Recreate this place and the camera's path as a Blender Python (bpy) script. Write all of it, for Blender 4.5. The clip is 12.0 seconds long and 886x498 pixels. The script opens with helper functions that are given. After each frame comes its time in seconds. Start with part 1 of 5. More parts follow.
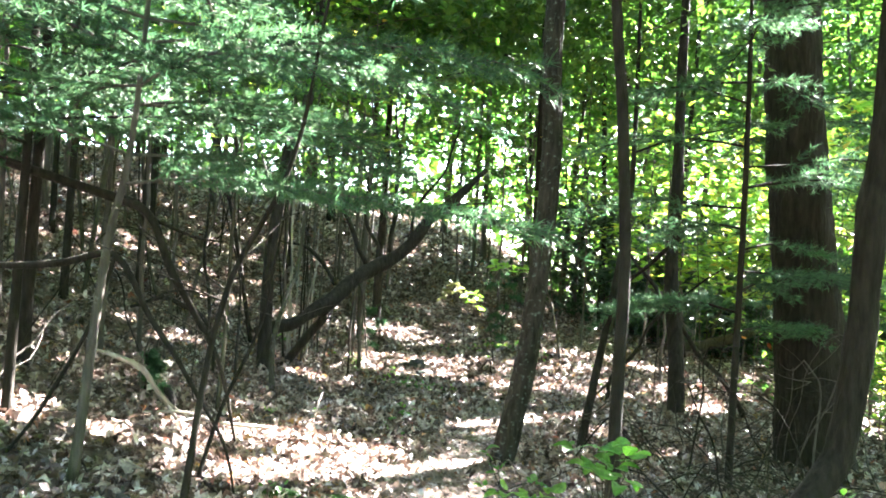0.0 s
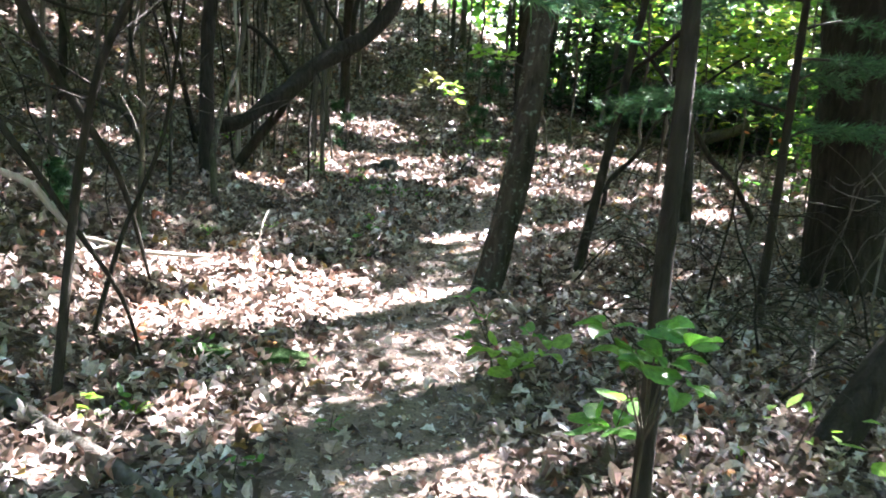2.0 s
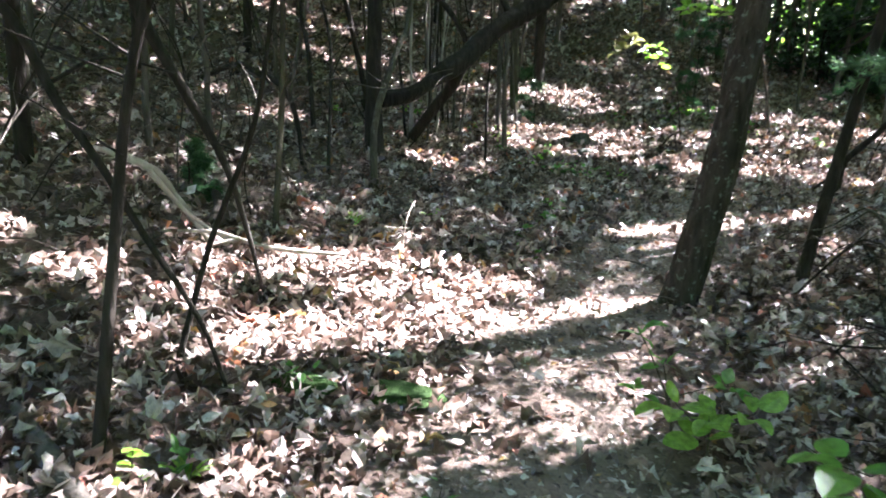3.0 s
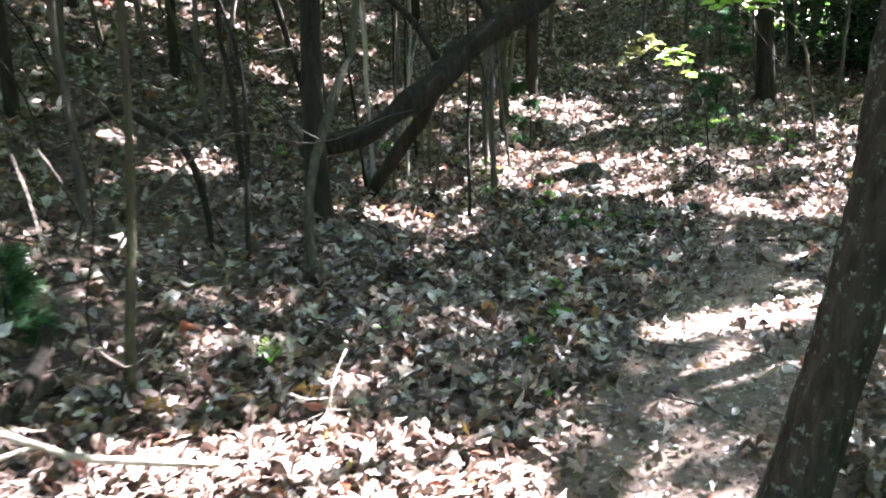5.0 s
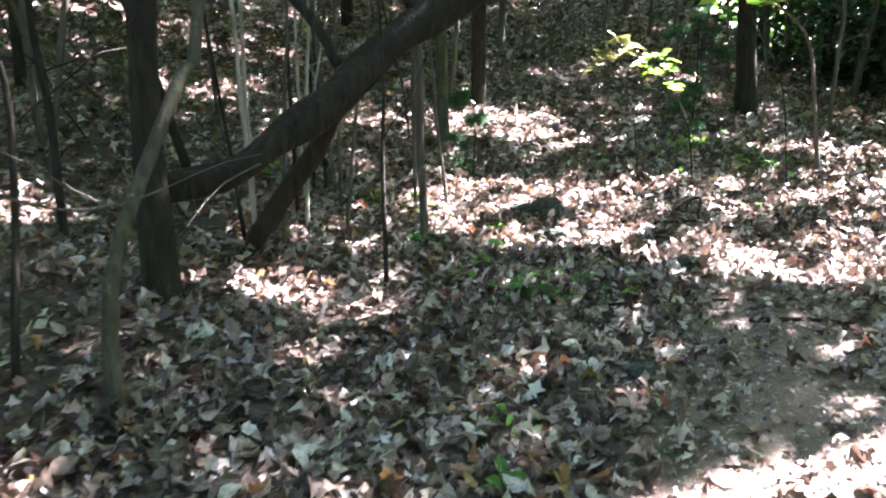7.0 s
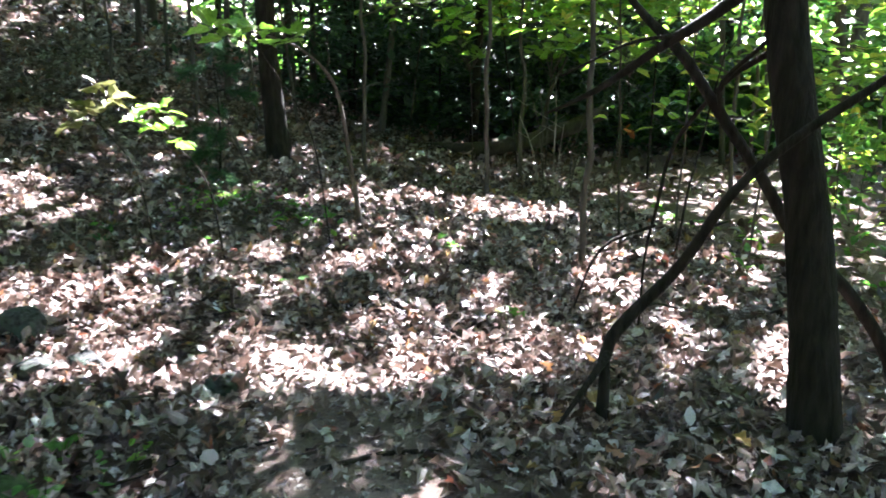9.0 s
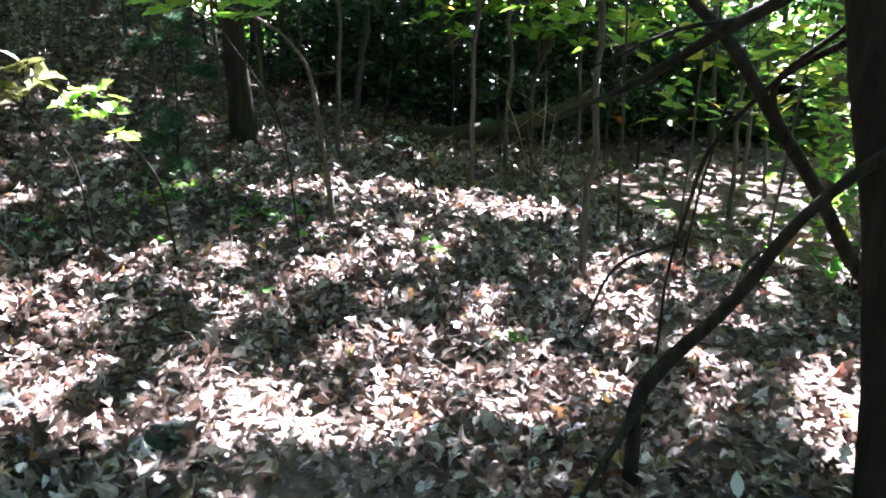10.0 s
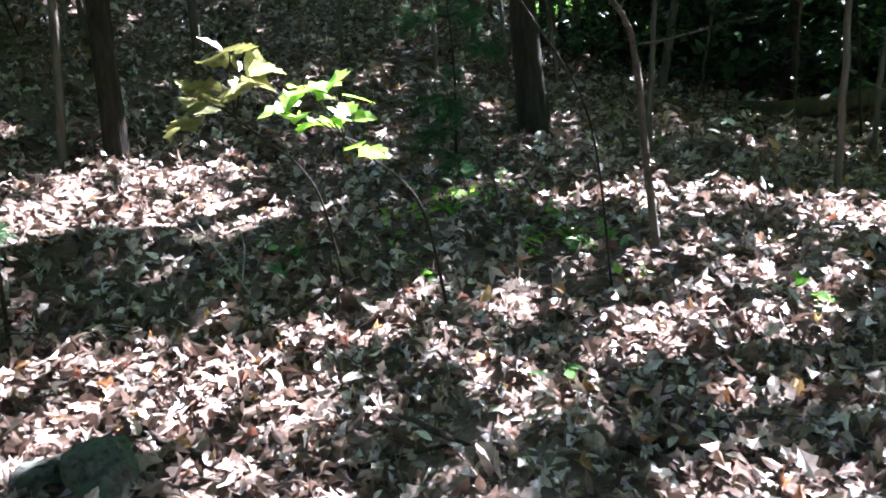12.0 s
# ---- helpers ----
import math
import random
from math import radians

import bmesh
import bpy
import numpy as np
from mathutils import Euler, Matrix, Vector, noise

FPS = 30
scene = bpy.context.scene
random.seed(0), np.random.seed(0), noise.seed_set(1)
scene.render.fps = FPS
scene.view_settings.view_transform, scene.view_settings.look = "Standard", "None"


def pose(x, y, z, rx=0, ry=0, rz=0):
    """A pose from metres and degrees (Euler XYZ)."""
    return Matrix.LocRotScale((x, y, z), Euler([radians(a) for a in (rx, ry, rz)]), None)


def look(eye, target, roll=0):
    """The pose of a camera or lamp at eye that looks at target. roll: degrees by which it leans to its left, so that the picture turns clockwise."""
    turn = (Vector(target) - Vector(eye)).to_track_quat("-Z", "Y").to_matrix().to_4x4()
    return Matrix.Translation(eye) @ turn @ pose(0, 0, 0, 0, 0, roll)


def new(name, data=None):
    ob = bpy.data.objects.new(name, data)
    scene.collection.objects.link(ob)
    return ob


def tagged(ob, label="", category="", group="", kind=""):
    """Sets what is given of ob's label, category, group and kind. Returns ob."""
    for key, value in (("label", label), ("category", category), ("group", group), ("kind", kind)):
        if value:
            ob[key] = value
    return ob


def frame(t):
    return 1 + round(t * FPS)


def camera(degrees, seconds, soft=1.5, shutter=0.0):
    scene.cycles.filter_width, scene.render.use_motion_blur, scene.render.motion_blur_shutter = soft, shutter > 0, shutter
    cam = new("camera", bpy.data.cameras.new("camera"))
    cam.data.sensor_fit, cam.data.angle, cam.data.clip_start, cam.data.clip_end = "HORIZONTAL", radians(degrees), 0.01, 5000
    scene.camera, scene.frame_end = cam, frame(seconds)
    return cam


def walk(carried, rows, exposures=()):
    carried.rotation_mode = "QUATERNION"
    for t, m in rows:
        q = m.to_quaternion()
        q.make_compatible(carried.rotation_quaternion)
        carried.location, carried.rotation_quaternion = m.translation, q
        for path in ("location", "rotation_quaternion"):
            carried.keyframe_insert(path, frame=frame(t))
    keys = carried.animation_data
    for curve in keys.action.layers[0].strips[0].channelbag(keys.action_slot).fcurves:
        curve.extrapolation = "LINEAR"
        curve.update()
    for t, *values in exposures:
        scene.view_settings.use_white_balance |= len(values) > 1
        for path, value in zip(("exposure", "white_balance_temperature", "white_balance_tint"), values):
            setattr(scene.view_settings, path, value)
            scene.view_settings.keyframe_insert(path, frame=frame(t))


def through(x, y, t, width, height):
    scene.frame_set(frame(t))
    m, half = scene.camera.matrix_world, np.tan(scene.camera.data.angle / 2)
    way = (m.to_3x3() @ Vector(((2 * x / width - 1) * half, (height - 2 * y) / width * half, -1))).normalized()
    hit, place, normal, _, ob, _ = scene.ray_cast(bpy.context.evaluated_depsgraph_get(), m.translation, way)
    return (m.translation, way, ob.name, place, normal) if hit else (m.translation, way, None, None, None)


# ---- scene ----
cam = camera(55.0, 12.0, soft=1.75, shutter=0.3)
EXPOSURES = [(0, 5.8, 6350, 11), (0.5, 5.75, 6350, 11), (1.0, 5.4, 6250, 13), (2.0, 5.22, 6050, 16), (3.0, 5.05, 5950, 18), (5.0, 5.45, 6000, 18), (5.6, 5.6, 6030, 20), (6.7, 5.6, 6030, 21), (8.5, 5.18, 5820, 18), (10.5, 4.98, 5700, 18), (11.5, 4.84, 5680, 18), (12, 4.95, 5670, 18)]
PATH = [
    (0, (0.000, 0.000, 1.492), (0.000, 3.999, 1.590), 3.06),
    (0.5, (-0.028, 0.256, 1.502), (-0.039, 4.254, 1.652), 2.42),
    (1, (-0.029, 0.614, 1.478), (0.034, 4.599, 1.138), 3.34),
    (1.5, (0.029, 0.989, 1.460), (0.215, 4.923, 0.756), 2.27),
    (2, (0.038, 1.327, 1.488), (0.190, 5.228, 0.615), 3.14),
    (2.5, (0.170, 1.837, 1.475), (-0.260, 5.687, 0.480), 1.49),
    (3, (0.219, 2.298, 1.447), (-0.585, 6.072, 0.396), 1.04),
    (3.2, (0.212, 2.508, 1.476), (-0.644, 6.221, 0.260), -0.40),
    (4.8, (-0.035, 4.018, 1.571), (-0.947, 7.769, 0.524), -0.96),
    (5, (-0.010, 4.207, 1.534), (-0.813, 7.980, 0.476), -1.80),
    (5.5, (0.043, 4.700, 1.525), (-0.653, 8.492, 0.458), 1.06),
    (6, (0.010, 5.098, 1.477), (-0.690, 8.870, 0.344), -0.34),
    (6.5, (-0.103, 5.493, 1.488), (-0.724, 9.250, 0.261), -1.27),
    (6.7, (-0.122, 5.663, 1.476), (-0.768, 9.433, 0.308), -1.12),
    (8.3, (0.045, 6.766, 1.501), (0.741, 10.601, 0.605), -0.53),
    (8.5, (0.079, 6.899, 1.486), (1.041, 10.677, 0.588), -0.80),
    (9, (0.210, 7.211, 1.530), (1.623, 10.829, 0.573), -0.03),
    (9.5, (0.316, 7.528, 1.506), (1.809, 11.111, 0.538), 0.63),
    (10, (0.365, 7.884, 1.541), (1.906, 11.419, 0.479), 1.37),
    (10.5, (0.509, 8.272, 1.543), (1.831, 11.886, 0.450), -0.74),
    (11, (0.570, 8.600, 1.471), (1.325, 12.381, 0.408), -0.52),
    (11.5, (0.527, 9.020, 1.472), (0.928, 12.828, 0.316), -1.21),
    (12, (0.607, 9.395, 1.440), (0.864, 13.214, 0.280), -3.52),
]
walk(cam, [(t, look(eye, target, roll)) for t, eye, target, roll in PATH], exposures=EXPOSURES)

# ---- daylight: sun ahead and to the right, breaking through the canopy ----
SUN_UP, SUN_SIDE = radians(44), radians(45)
SUN = Vector((math.cos(SUN_UP) * math.sin(SUN_SIDE), math.cos(SUN_UP) * math.cos(SUN_SIDE), math.sin(SUN_UP)))
world = bpy.data.worlds.new("sky")
scene.world = world
world.use_nodes = True
sky = world.node_tree.nodes.new("ShaderNodeTexSky")
sky.sky_type, sky.sun_disc = "NISHITA", False
sky.sun_elevation, sky.sun_rotation = SUN_UP, SUN_SIDE
world.node_tree.nodes["Background"].inputs["Strength"].default_value = 0.08
world.node_tree.links.new(sky.outputs[0], world.node_tree.nodes["Background"].inputs["Color"])
sun = new("sun", bpy.data.lights.new("sun", "SUN"))
sun.data.energy, sun.data.angle, sun.data.color = 5.0, radians(0.55), (1.0, 0.965, 0.93)
sun.matrix_world = look(SUN * 40, (0, 0, 0))


# ---- materials ----
def material(name, rough=0.8, spec=0.3):
    m = bpy.data.materials.new(name)
    m.use_nodes = True
    b = m.node_tree.nodes["Principled BSDF"]
    b.inputs["Roughness"].default_value = rough
    b.inputs["Specular IOR Level"].default_value = spec
    return m, m.node_tree, b


def ramp(nt, factor, stops):
    r = nt.nodes.new("ShaderNodeValToRGB")
    while len(r.color_ramp.elements) < len(stops):
        r.color_ramp.elements.new(0.5)
    for e, (p, c) in zip(r.color_ramp.elements, stops):
        e.position, e.color = p, (*c, 1)
    nt.links.new(factor, r.inputs["Fac"])
    return r.outputs["Color"]


def fine_noise(nt, scale, detail=6.0, stretch=(1, 1, 1), rough=0.6):
    co = nt.nodes.new("ShaderNodeTexCoord")
    mp = nt.nodes.new("ShaderNodeMapping")
    mp.inputs["Scale"].default_value = stretch
    n = nt.nodes.new("ShaderNodeTexNoise")
    n.inputs["Scale"].default_value, n.inputs["Detail"].default_value, n.inputs["Roughness"].default_value = scale, detail, rough
    nt.links.new(co.outputs["Object"], mp.inputs["Vector"])
    nt.links.new(mp.outputs["Vector"], n.inputs["Vector"])
    return n.outputs["Fac"]


def mix(nt, fac, a, b, mode="MIX"):
    m = nt.nodes.new("ShaderNodeMix")
    m.data_type, m.blend_type = "RGBA", mode
    for sock, v in ((m.inputs["Factor"], fac), (m.inputs["A"], a), (m.inputs["B"], b)):
        if isinstance(v, (int, float)):
            sock.default_value = v
        elif isinstance(v, tuple):
            sock.default_value = (*v, 1)
        else:
            nt.links.new(v, sock)
    return m.outputs["Result"]


def relief(nt, b, height, strength, distance):
    u = nt.nodes.new("ShaderNodeBump")
    u.inputs["Strength"].default_value, u.inputs["Distance"].default_value = strength, distance
    nt.links.new(height, u.inputs["Height"])
    nt.links.new(u.outputs["Normal"], b.inputs["Normal"])


def bark(name, dark, light, lichen=None, amount=0.55, scale=9.0, spot=9.0):
    m, nt, b = material(name, 0.9, 0.15)
    grain = fine_noise(nt, scale, 8, (3, 3, 0.6))
    col = ramp(nt, grain, [(0.32, dark), (0.68, light)])
    blotch = fine_noise(nt, 3.0, 4)
    col = mix(nt, blotch, col, tuple(c * 1.25 for c in dark), "MIX")
    if lichen:
        spots = fine_noise(nt, spot, 7, rough=0.7)
        mask = ramp(nt, spots, [(amount, (0, 0, 0)), (amount + 0.07, (1, 1, 1))])
        col = mix(nt, mask, col, lichen)
    nt.links.new(col, b.inputs["Base Color"])
    relief(nt, b, grain, 1.0, 0.03)
    return m


def leaf(name, stops, through=0.35, rough=0.45, spec=0.4, glow=(1, 1, 1), single=False):
    m, nt, b = material(name, rough, spec)
    pick = nt.nodes.new("ShaderNodeObjectInfo" if single else "ShaderNodeNewGeometry")
    col = ramp(nt, pick.outputs["Random" if single else "Random Per Island"], stops)
    spots = fine_noise(nt, 45.0, 4)
    col = mix(nt, ramp(nt, spots, [(0.35, (0.55, 0.55, 0.55)), (0.6, (1, 1, 1))]), (0.0, 0.0, 0.0), col)
    nt.links.new(col, b.inputs["Base Color"])
    t = nt.nodes.new("ShaderNodeBsdfTranslucent")
    nt.links.new(mix(nt, 1.0, col, glow, "MULTIPLY"), t.inputs["Color"])
    s = nt.nodes.new("ShaderNodeMixShader")
    s.inputs["Fac"].default_value = through
    nt.links.new(b.outputs[0], s.inputs[1])
    nt.links.new(t.outputs[0], s.inputs[2])
    nt.links.new(s.outputs[0], nt.nodes["Material Output"].inputs["Surface"])
    return m


DEAD = [(0.0, (0.032, 0.018, 0.013)), (0.36, (0.122, 0.076, 0.057)), (0.64, (0.30, 0.215, 0.176)), (0.83, (0.47, 0.39, 0.352)),
        (0.93, (0.62, 0.555, 0.52)), (0.97, (0.30, 0.09, 0.055)), (1.0, (0.36, 0.25, 0.09))]
LITTER = leaf("dead_leaf", DEAD, 0.2, 0.40, 0.5)
LOOSE = leaf("loose_dead_leaf", DEAD, 0.12, 0.40, 0.5, single=True)
GREEN = leaf("green_leaf", [(0.0, (0.045, 0.11, 0.03)), (0.5, (0.07, 0.17, 0.04)), (0.85, (0.12, 0.22, 0.05)), (1.0, (0.25, 0.26, 0.05))], 0.5, 0.4, 0.4, (1.6, 1.9, 0.9))
YELLOWISH = leaf("yellow_green_leaf", [(0.0, (0.12, 0.22, 0.04)), (0.6, (0.20, 0.32, 0.06)), (0.9, (0.36, 0.36, 0.06)), (1.0, (0.42, 0.28, 0.07))], 0.5, 0.4, 0.4, (1.4, 1.7, 0.8))
CANOPY = leaf("canopy_leaf", [(0.0, (0.04, 0.085, 0.025)), (0.6, (0.07, 0.14, 0.035)), (1.0, (0.12, 0.17, 0.04))], 0.36, 0.5, 0.3, (1.5, 1.9, 0.8))
NEEDLE = leaf("needle", [(0.0, (0.033, 0.085, 0.04)), (0.6, (0.062, 0.145, 0.062)), (1.0, (0.12, 0.20, 0.08))], 0.4, 0.5, 0.3)
HEMLOCK = leaf("hemlock_needle", [(0.0, (0.02, 0.05, 0.025)), (1.0, (0.05, 0.095, 0.04))], 0.25, 0.5, 0.3)
OLIVE_LEAF = leaf("olive_leaf", [(0.0, (0.14, 0.17, 0.05)), (0.6, (0.21, 0.21, 0.07)), (1.0, (0.3, 0.24, 0.08))], 0.3, 0.5, 0.3)
DEAD_PALE = leaf("bleached_leaf", [(0.0, (0.55, 0.54, 0.48)), (1.0, (0.68, 0.66, 0.6))], 0.3, 0.5, 0.3)
RED = leaf("red_leaf", [(0.0, (0.45, 0.09, 0.03)), (1.0, (0.55, 0.16, 0.05))], 0.35)
BARK_DARK = bark("dark_bark", (0.011, 0.009, 0.007), (0.052, 0.042, 0.034))
BARK_LICHEN = bark("lichen_bark", (0.012, 0.010, 0.008), (0.085, 0.072, 0.058), (0.13, 0.15, 0.128), 0.57, spot=20.0)
BARK_OLIVE = bark("olive_bark", (0.032, 0.029, 0.02), (0.11, 0.098, 0.066), (0.17, 0.19, 0.145), 0.64)
BARK_GREY = bark("grey_bark", (0.045, 0.038, 0.032), (0.16, 0.14, 0.118), (0.23, 0.24, 0.21), 0.63)
DEADWOOD = bark("bleached_wood", (0.19, 0.165, 0.14), (0.48, 0.43, 0.38), None, 0.6, 6.0)
ROCK, nt, b = material("mossy_rock", 0.9, 0.2)
col = ramp(nt, fine_noise(nt, 24.0, 9, rough=0.75), [(0.38, (0.012, 0.012, 0.011)), (0.62, (0.075, 0.076, 0.068))])
col = mix(nt, ramp(nt, fine_noise(nt, 6.0, 5), [(0.45, (0, 0, 0)), (0.55, (1, 1, 1))]), col, (0.045, 0.062, 0.043))
nt.links.new(col, b.inputs["Base Color"])
relief(nt, b, fine_noise(nt, 30.0, 8), 0.8, 0.02)
SOIL, nt, b = material("forest_soil", 0.95, 0.15)
col = ramp(nt, fine_noise(nt, 28.0, 10, rough=0.75), [(0.3, (0.03, 0.021, 0.017)), (0.5, (0.09, 0.064, 0.052)), (0.72, (0.22, 0.165, 0.135))])
att = nt.nodes.new("ShaderNodeAttribute")
att.attribute_name = "trodden"
duff = ramp(nt, fine_noise(nt, 60.0, 10, rough=0.8), [(0.3, (0.085, 0.06, 0.048)), (0.7, (0.27, 0.205, 0.168))])
col = mix(nt, att.outputs["Fac"], col, duff)
green = ramp(nt, fine_noise(nt, 0.9, 5), [(0.60, (0, 0, 0)), (0.70, (0.6, 0.6, 0.6))])
col = mix(nt, green, col, (0.06, 0.085, 0.035))
nt.links.new(col, b.inputs["Base Color"])
relief(nt, b, fine_noise(nt, 90.0, 8, rough=0.8), 0.8, 0.015)
MOSS, nt, b = material("moss", 0.95, 0.1)
nt.links.new(ramp(nt, fine_noise(nt, 60.0, 6), [(0.3, (0.02, 0.04, 0.012)), (0.7, (0.06, 0.105, 0.035))]), b.inputs["Base Color"])
relief(nt, b, fine_noise(nt, 120.0, 6), 1.0, 0.02)


# ---- mesh helpers ----
def mesh_of(name, verts, faces, mat, smooth=False):
    """A mesh from arrays of corners and of faces with equal corner counts."""
    me = bpy.data.meshes.new(name)
    verts, faces = np.asarray(verts, np.float32), np.asarray(faces, np.int32)
    n, k = faces.shape
    me.vertices.add(len(verts))
    me.vertices.foreach_set("co", verts.ravel())
    me.loops.add(n * k)
    me.loops.foreach_set("vertex_index", faces.ravel())
    me.polygons.add(n)
    me.polygons.foreach_set("loop_start", np.arange(n, dtype=np.int32) * k)
    me.polygons.foreach_set("use_smooth", np.full(n, smooth))
    me.update(calc_edges=True)
    me.validate()
    me.materials.append(mat)
    return me


def part(name, me, parent, label=""):
    ob = new(name, me)
    ob.parent = parent
    return tagged(ob, label)


def spline(points, step):
    """Points along a smooth curve through the given ones, with their share of the way."""
    p = np.array(points, float)
    p = np.vstack([2 * p[0] - p[1], p, 2 * p[-1] - p[-2]])
    out, at = [], []
    for i in range(1, len(p) - 2):
        n = max(2, int(np.linalg.norm(p[i + 1] - p[i]) / step))
        for j in range(n + (i == len(p) - 3)):
            u = j / n
            a, b, c, d = p[i - 1:i + 3]
            out.append(0.5 * (2 * b + (c - a) * u + (2 * a - 5 * b + 4 * c - d) * u * u + (3 * b - a - 3 * c + d) * u ** 3))
            at.append((i - 1 + u) / (len(p) - 3))
    return np.array(out), np.array(at)


def tube(points, radii, sides=10, step=0.12, rough=0.0, flare=0.0, furrow=0.0, seed=0.0, crook=0.0):
    """A tapering stem along a curve: uneven radius, root flare and furrowed bark."""
    c, u = spline(points, step)
    r = np.interp(u, np.linspace(0, 1, len(radii)), radii)
    if crook:
        for i in range(1, len(c)):
            c[i] += np.array(noise.noise_vector(Vector(c[i] * 2.3) + Vector((seed, 0, 0)))) * crook * min(1, i / 4)
    tang = np.gradient(c, axis=0)
    tang /= np.linalg.norm(tang, axis=1, keepdims=True) + 1e-9
    ref = np.array([1.0, 0, 0]) if abs(tang[0][0]) < 0.8 else np.array([0, 0, 1.0])
    run = np.concatenate([[0], np.cumsum(np.linalg.norm(np.diff(c, axis=0), axis=1))])
    verts = []
    ang = np.arange(sides) * 2 * math.pi / sides
    for i in range(len(c)):
        side = ref - tang[i] * (ref @ tang[i])
        side /= np.linalg.norm(side)
        ref = side
        up = np.cross(tang[i], side)
        f = np.full(sides, r[i])
        for k, a in enumerate(ang):
            ca, sa = math.cos(a), math.sin(a)
            if rough:
                f[k] *= 1 + rough * noise.noise(Vector((ca * 1.3 + seed, sa * 1.3, run[i] * 3)))
            if furrow:
                f[k] -= furrow * (abs(noise.noise(Vector((ca * 0.9 * sides / 7 + seed, sa * 0.9 * sides / 7, run[i] * 3.0)))) + 0.6 * abs(noise.noise(Vector((ca * 1.1 * sides / 7, sa * 1.1 * sides / 7 + seed, run[i] * 13)))))
            if flare:
                f[k] *= 1 + flare * math.exp(-run[i] / 0.14) * (0.65 + 0.6 * math.sin(a * 4 + seed) ** 2)
        verts.append(c[i] + f[:, None] * (np.cos(ang)[:, None] * side + np.sin(ang)[:, None] * up))
    v = np.concatenate(verts)
    n = len(c)
    i, k = np.meshgrid(np.arange(n - 1), np.arange(sides), indexing="ij")
    q = np.stack([i * sides + k, i * sides + (k + 1) % sides, (i + 1) * sides + (k + 1) % sides, (i + 1) * sides + k], -1).reshape(-1, 4)
    v = np.vstack([v, c[0] - tang[0] * 0.01, c[-1] + tang[-1] * r[-1] * 0.6])
    k = np.arange(sides)
    lo = np.stack([(k + 1) % sides, k, np.full(sides, len(v) - 2), np.full(sides, len(v) - 2)], -1)
    hi = np.stack([(n - 1) * sides + k, (n - 1) * sides + (k + 1) % sides, np.full(sides, len(v) - 1), np.full(sides, len(v) - 1)], -1)
    return v, np.vstack([q, lo, hi]), c


def stem_mesh(name, points, radii, mat, **kw):
    """One mesh of a stem; its end caps are triangles."""
    v, f, c = tube(points, radii, **kw)
    me = bpy.data.meshes.new(name)
    me.from_pydata(v.tolist(), [], [list(dict.fromkeys(q)) for q in f.tolist()])
    me.polygons.foreach_set("use_smooth", [True] * len(me.polygons))
    me.materials.append(mat)
    me.update()
    return me, c


def join(pieces):
    """Arrays of several (verts, faces) as one."""
    vs, fs, n = [], [], 0
    for v, f in pieces:
        vs.append(v)
        fs.append(f + n)
        n += len(v)
    return np.vstack(vs), np.vstack(fs)


def spin(rng, n, tilt):
    """n random turns: any heading, tilted by up to about that many radians."""
    yaw, tx, ty = rng.uniform(0, 2 * math.pi, n), rng.normal(0, tilt, n), rng.normal(0, tilt, n)
    cy, sy, cx, sx, ct, st = np.cos(yaw), np.sin(yaw), np.cos(tx), np.sin(tx), np.cos(ty), np.sin(ty)
    o, z = np.ones(n), np.zeros(n)
    rz = np.array([[cy, -sy, z], [sy, cy, z], [z, z, o]]).transpose(2, 0, 1)
    rx = np.array([[o, z, z], [z, cx, -sx], [z, sx, cx]]).transpose(2, 0, 1)
    ry = np.array([[ct, z, st], [z, o, z], [-st, z, ct]]).transpose(2, 0, 1)
    return rx @ ry @ rz


def leaf_shape(kind):
    """Outline and faces of a leaf, about 1 long, lying flat, its base at the origin; the first corner is its middle."""
    if kind == "oak":
        half = [(0.02, 0), (0.22, 0.22), (0.12, 0.36), (0.31, 0.56), (0.15, 0.70), (0.0, 1.0)]
    elif kind == "maple":
        half = [(0.02, 0), (0.25, 0.08), (0.45, 0.36), (0.28, 0.44), (0.31, 0.68), (0.14, 0.76), (0.0, 1.0)]
    elif kind == "oval":
        half = [(0.01, 0), (0.16, 0.2), (0.25, 0.45), (0.17, 0.75), (0.0, 1.0)]
    elif kind == "bit":
        half = [(0.05, 0), (0.3, 0.45), (0.0, 1.0)]
    elif kind == "round":
        half = [(0.01, 0), (0.17, 0.10), (0.29, 0.30), (0.33, 0.52), (0.25, 0.78), (0.10, 0.95), (0.0, 1.0)]
    elif kind == "broad":
        half = [(0.01, 0), (0.20, 0.10), (0.31, 0.30), (0.26, 0.40), (0.29, 0.55), (0.16, 0.68), (0.15, 0.80), (0.0, 1.0)]
    else:
        half = [(0.0, 0), (0.28, 0.5), (0.0, 1.0)]
    out = half + [(-x, y) for x, y in reversed(half[1:-1])]
    v = np.array([(0, 0.5, 0)] + [(x, y, 0) for x, y in out], float)
    v[:, 2] = np.abs(v[:, 0]) * 0.35 - (v[:, 1] - 0.5) ** 2 * 0.35
    n = len(out)
    return v, np.array([(0, 1 + i, 1 + (i + 1) % n) for i in range(n)])


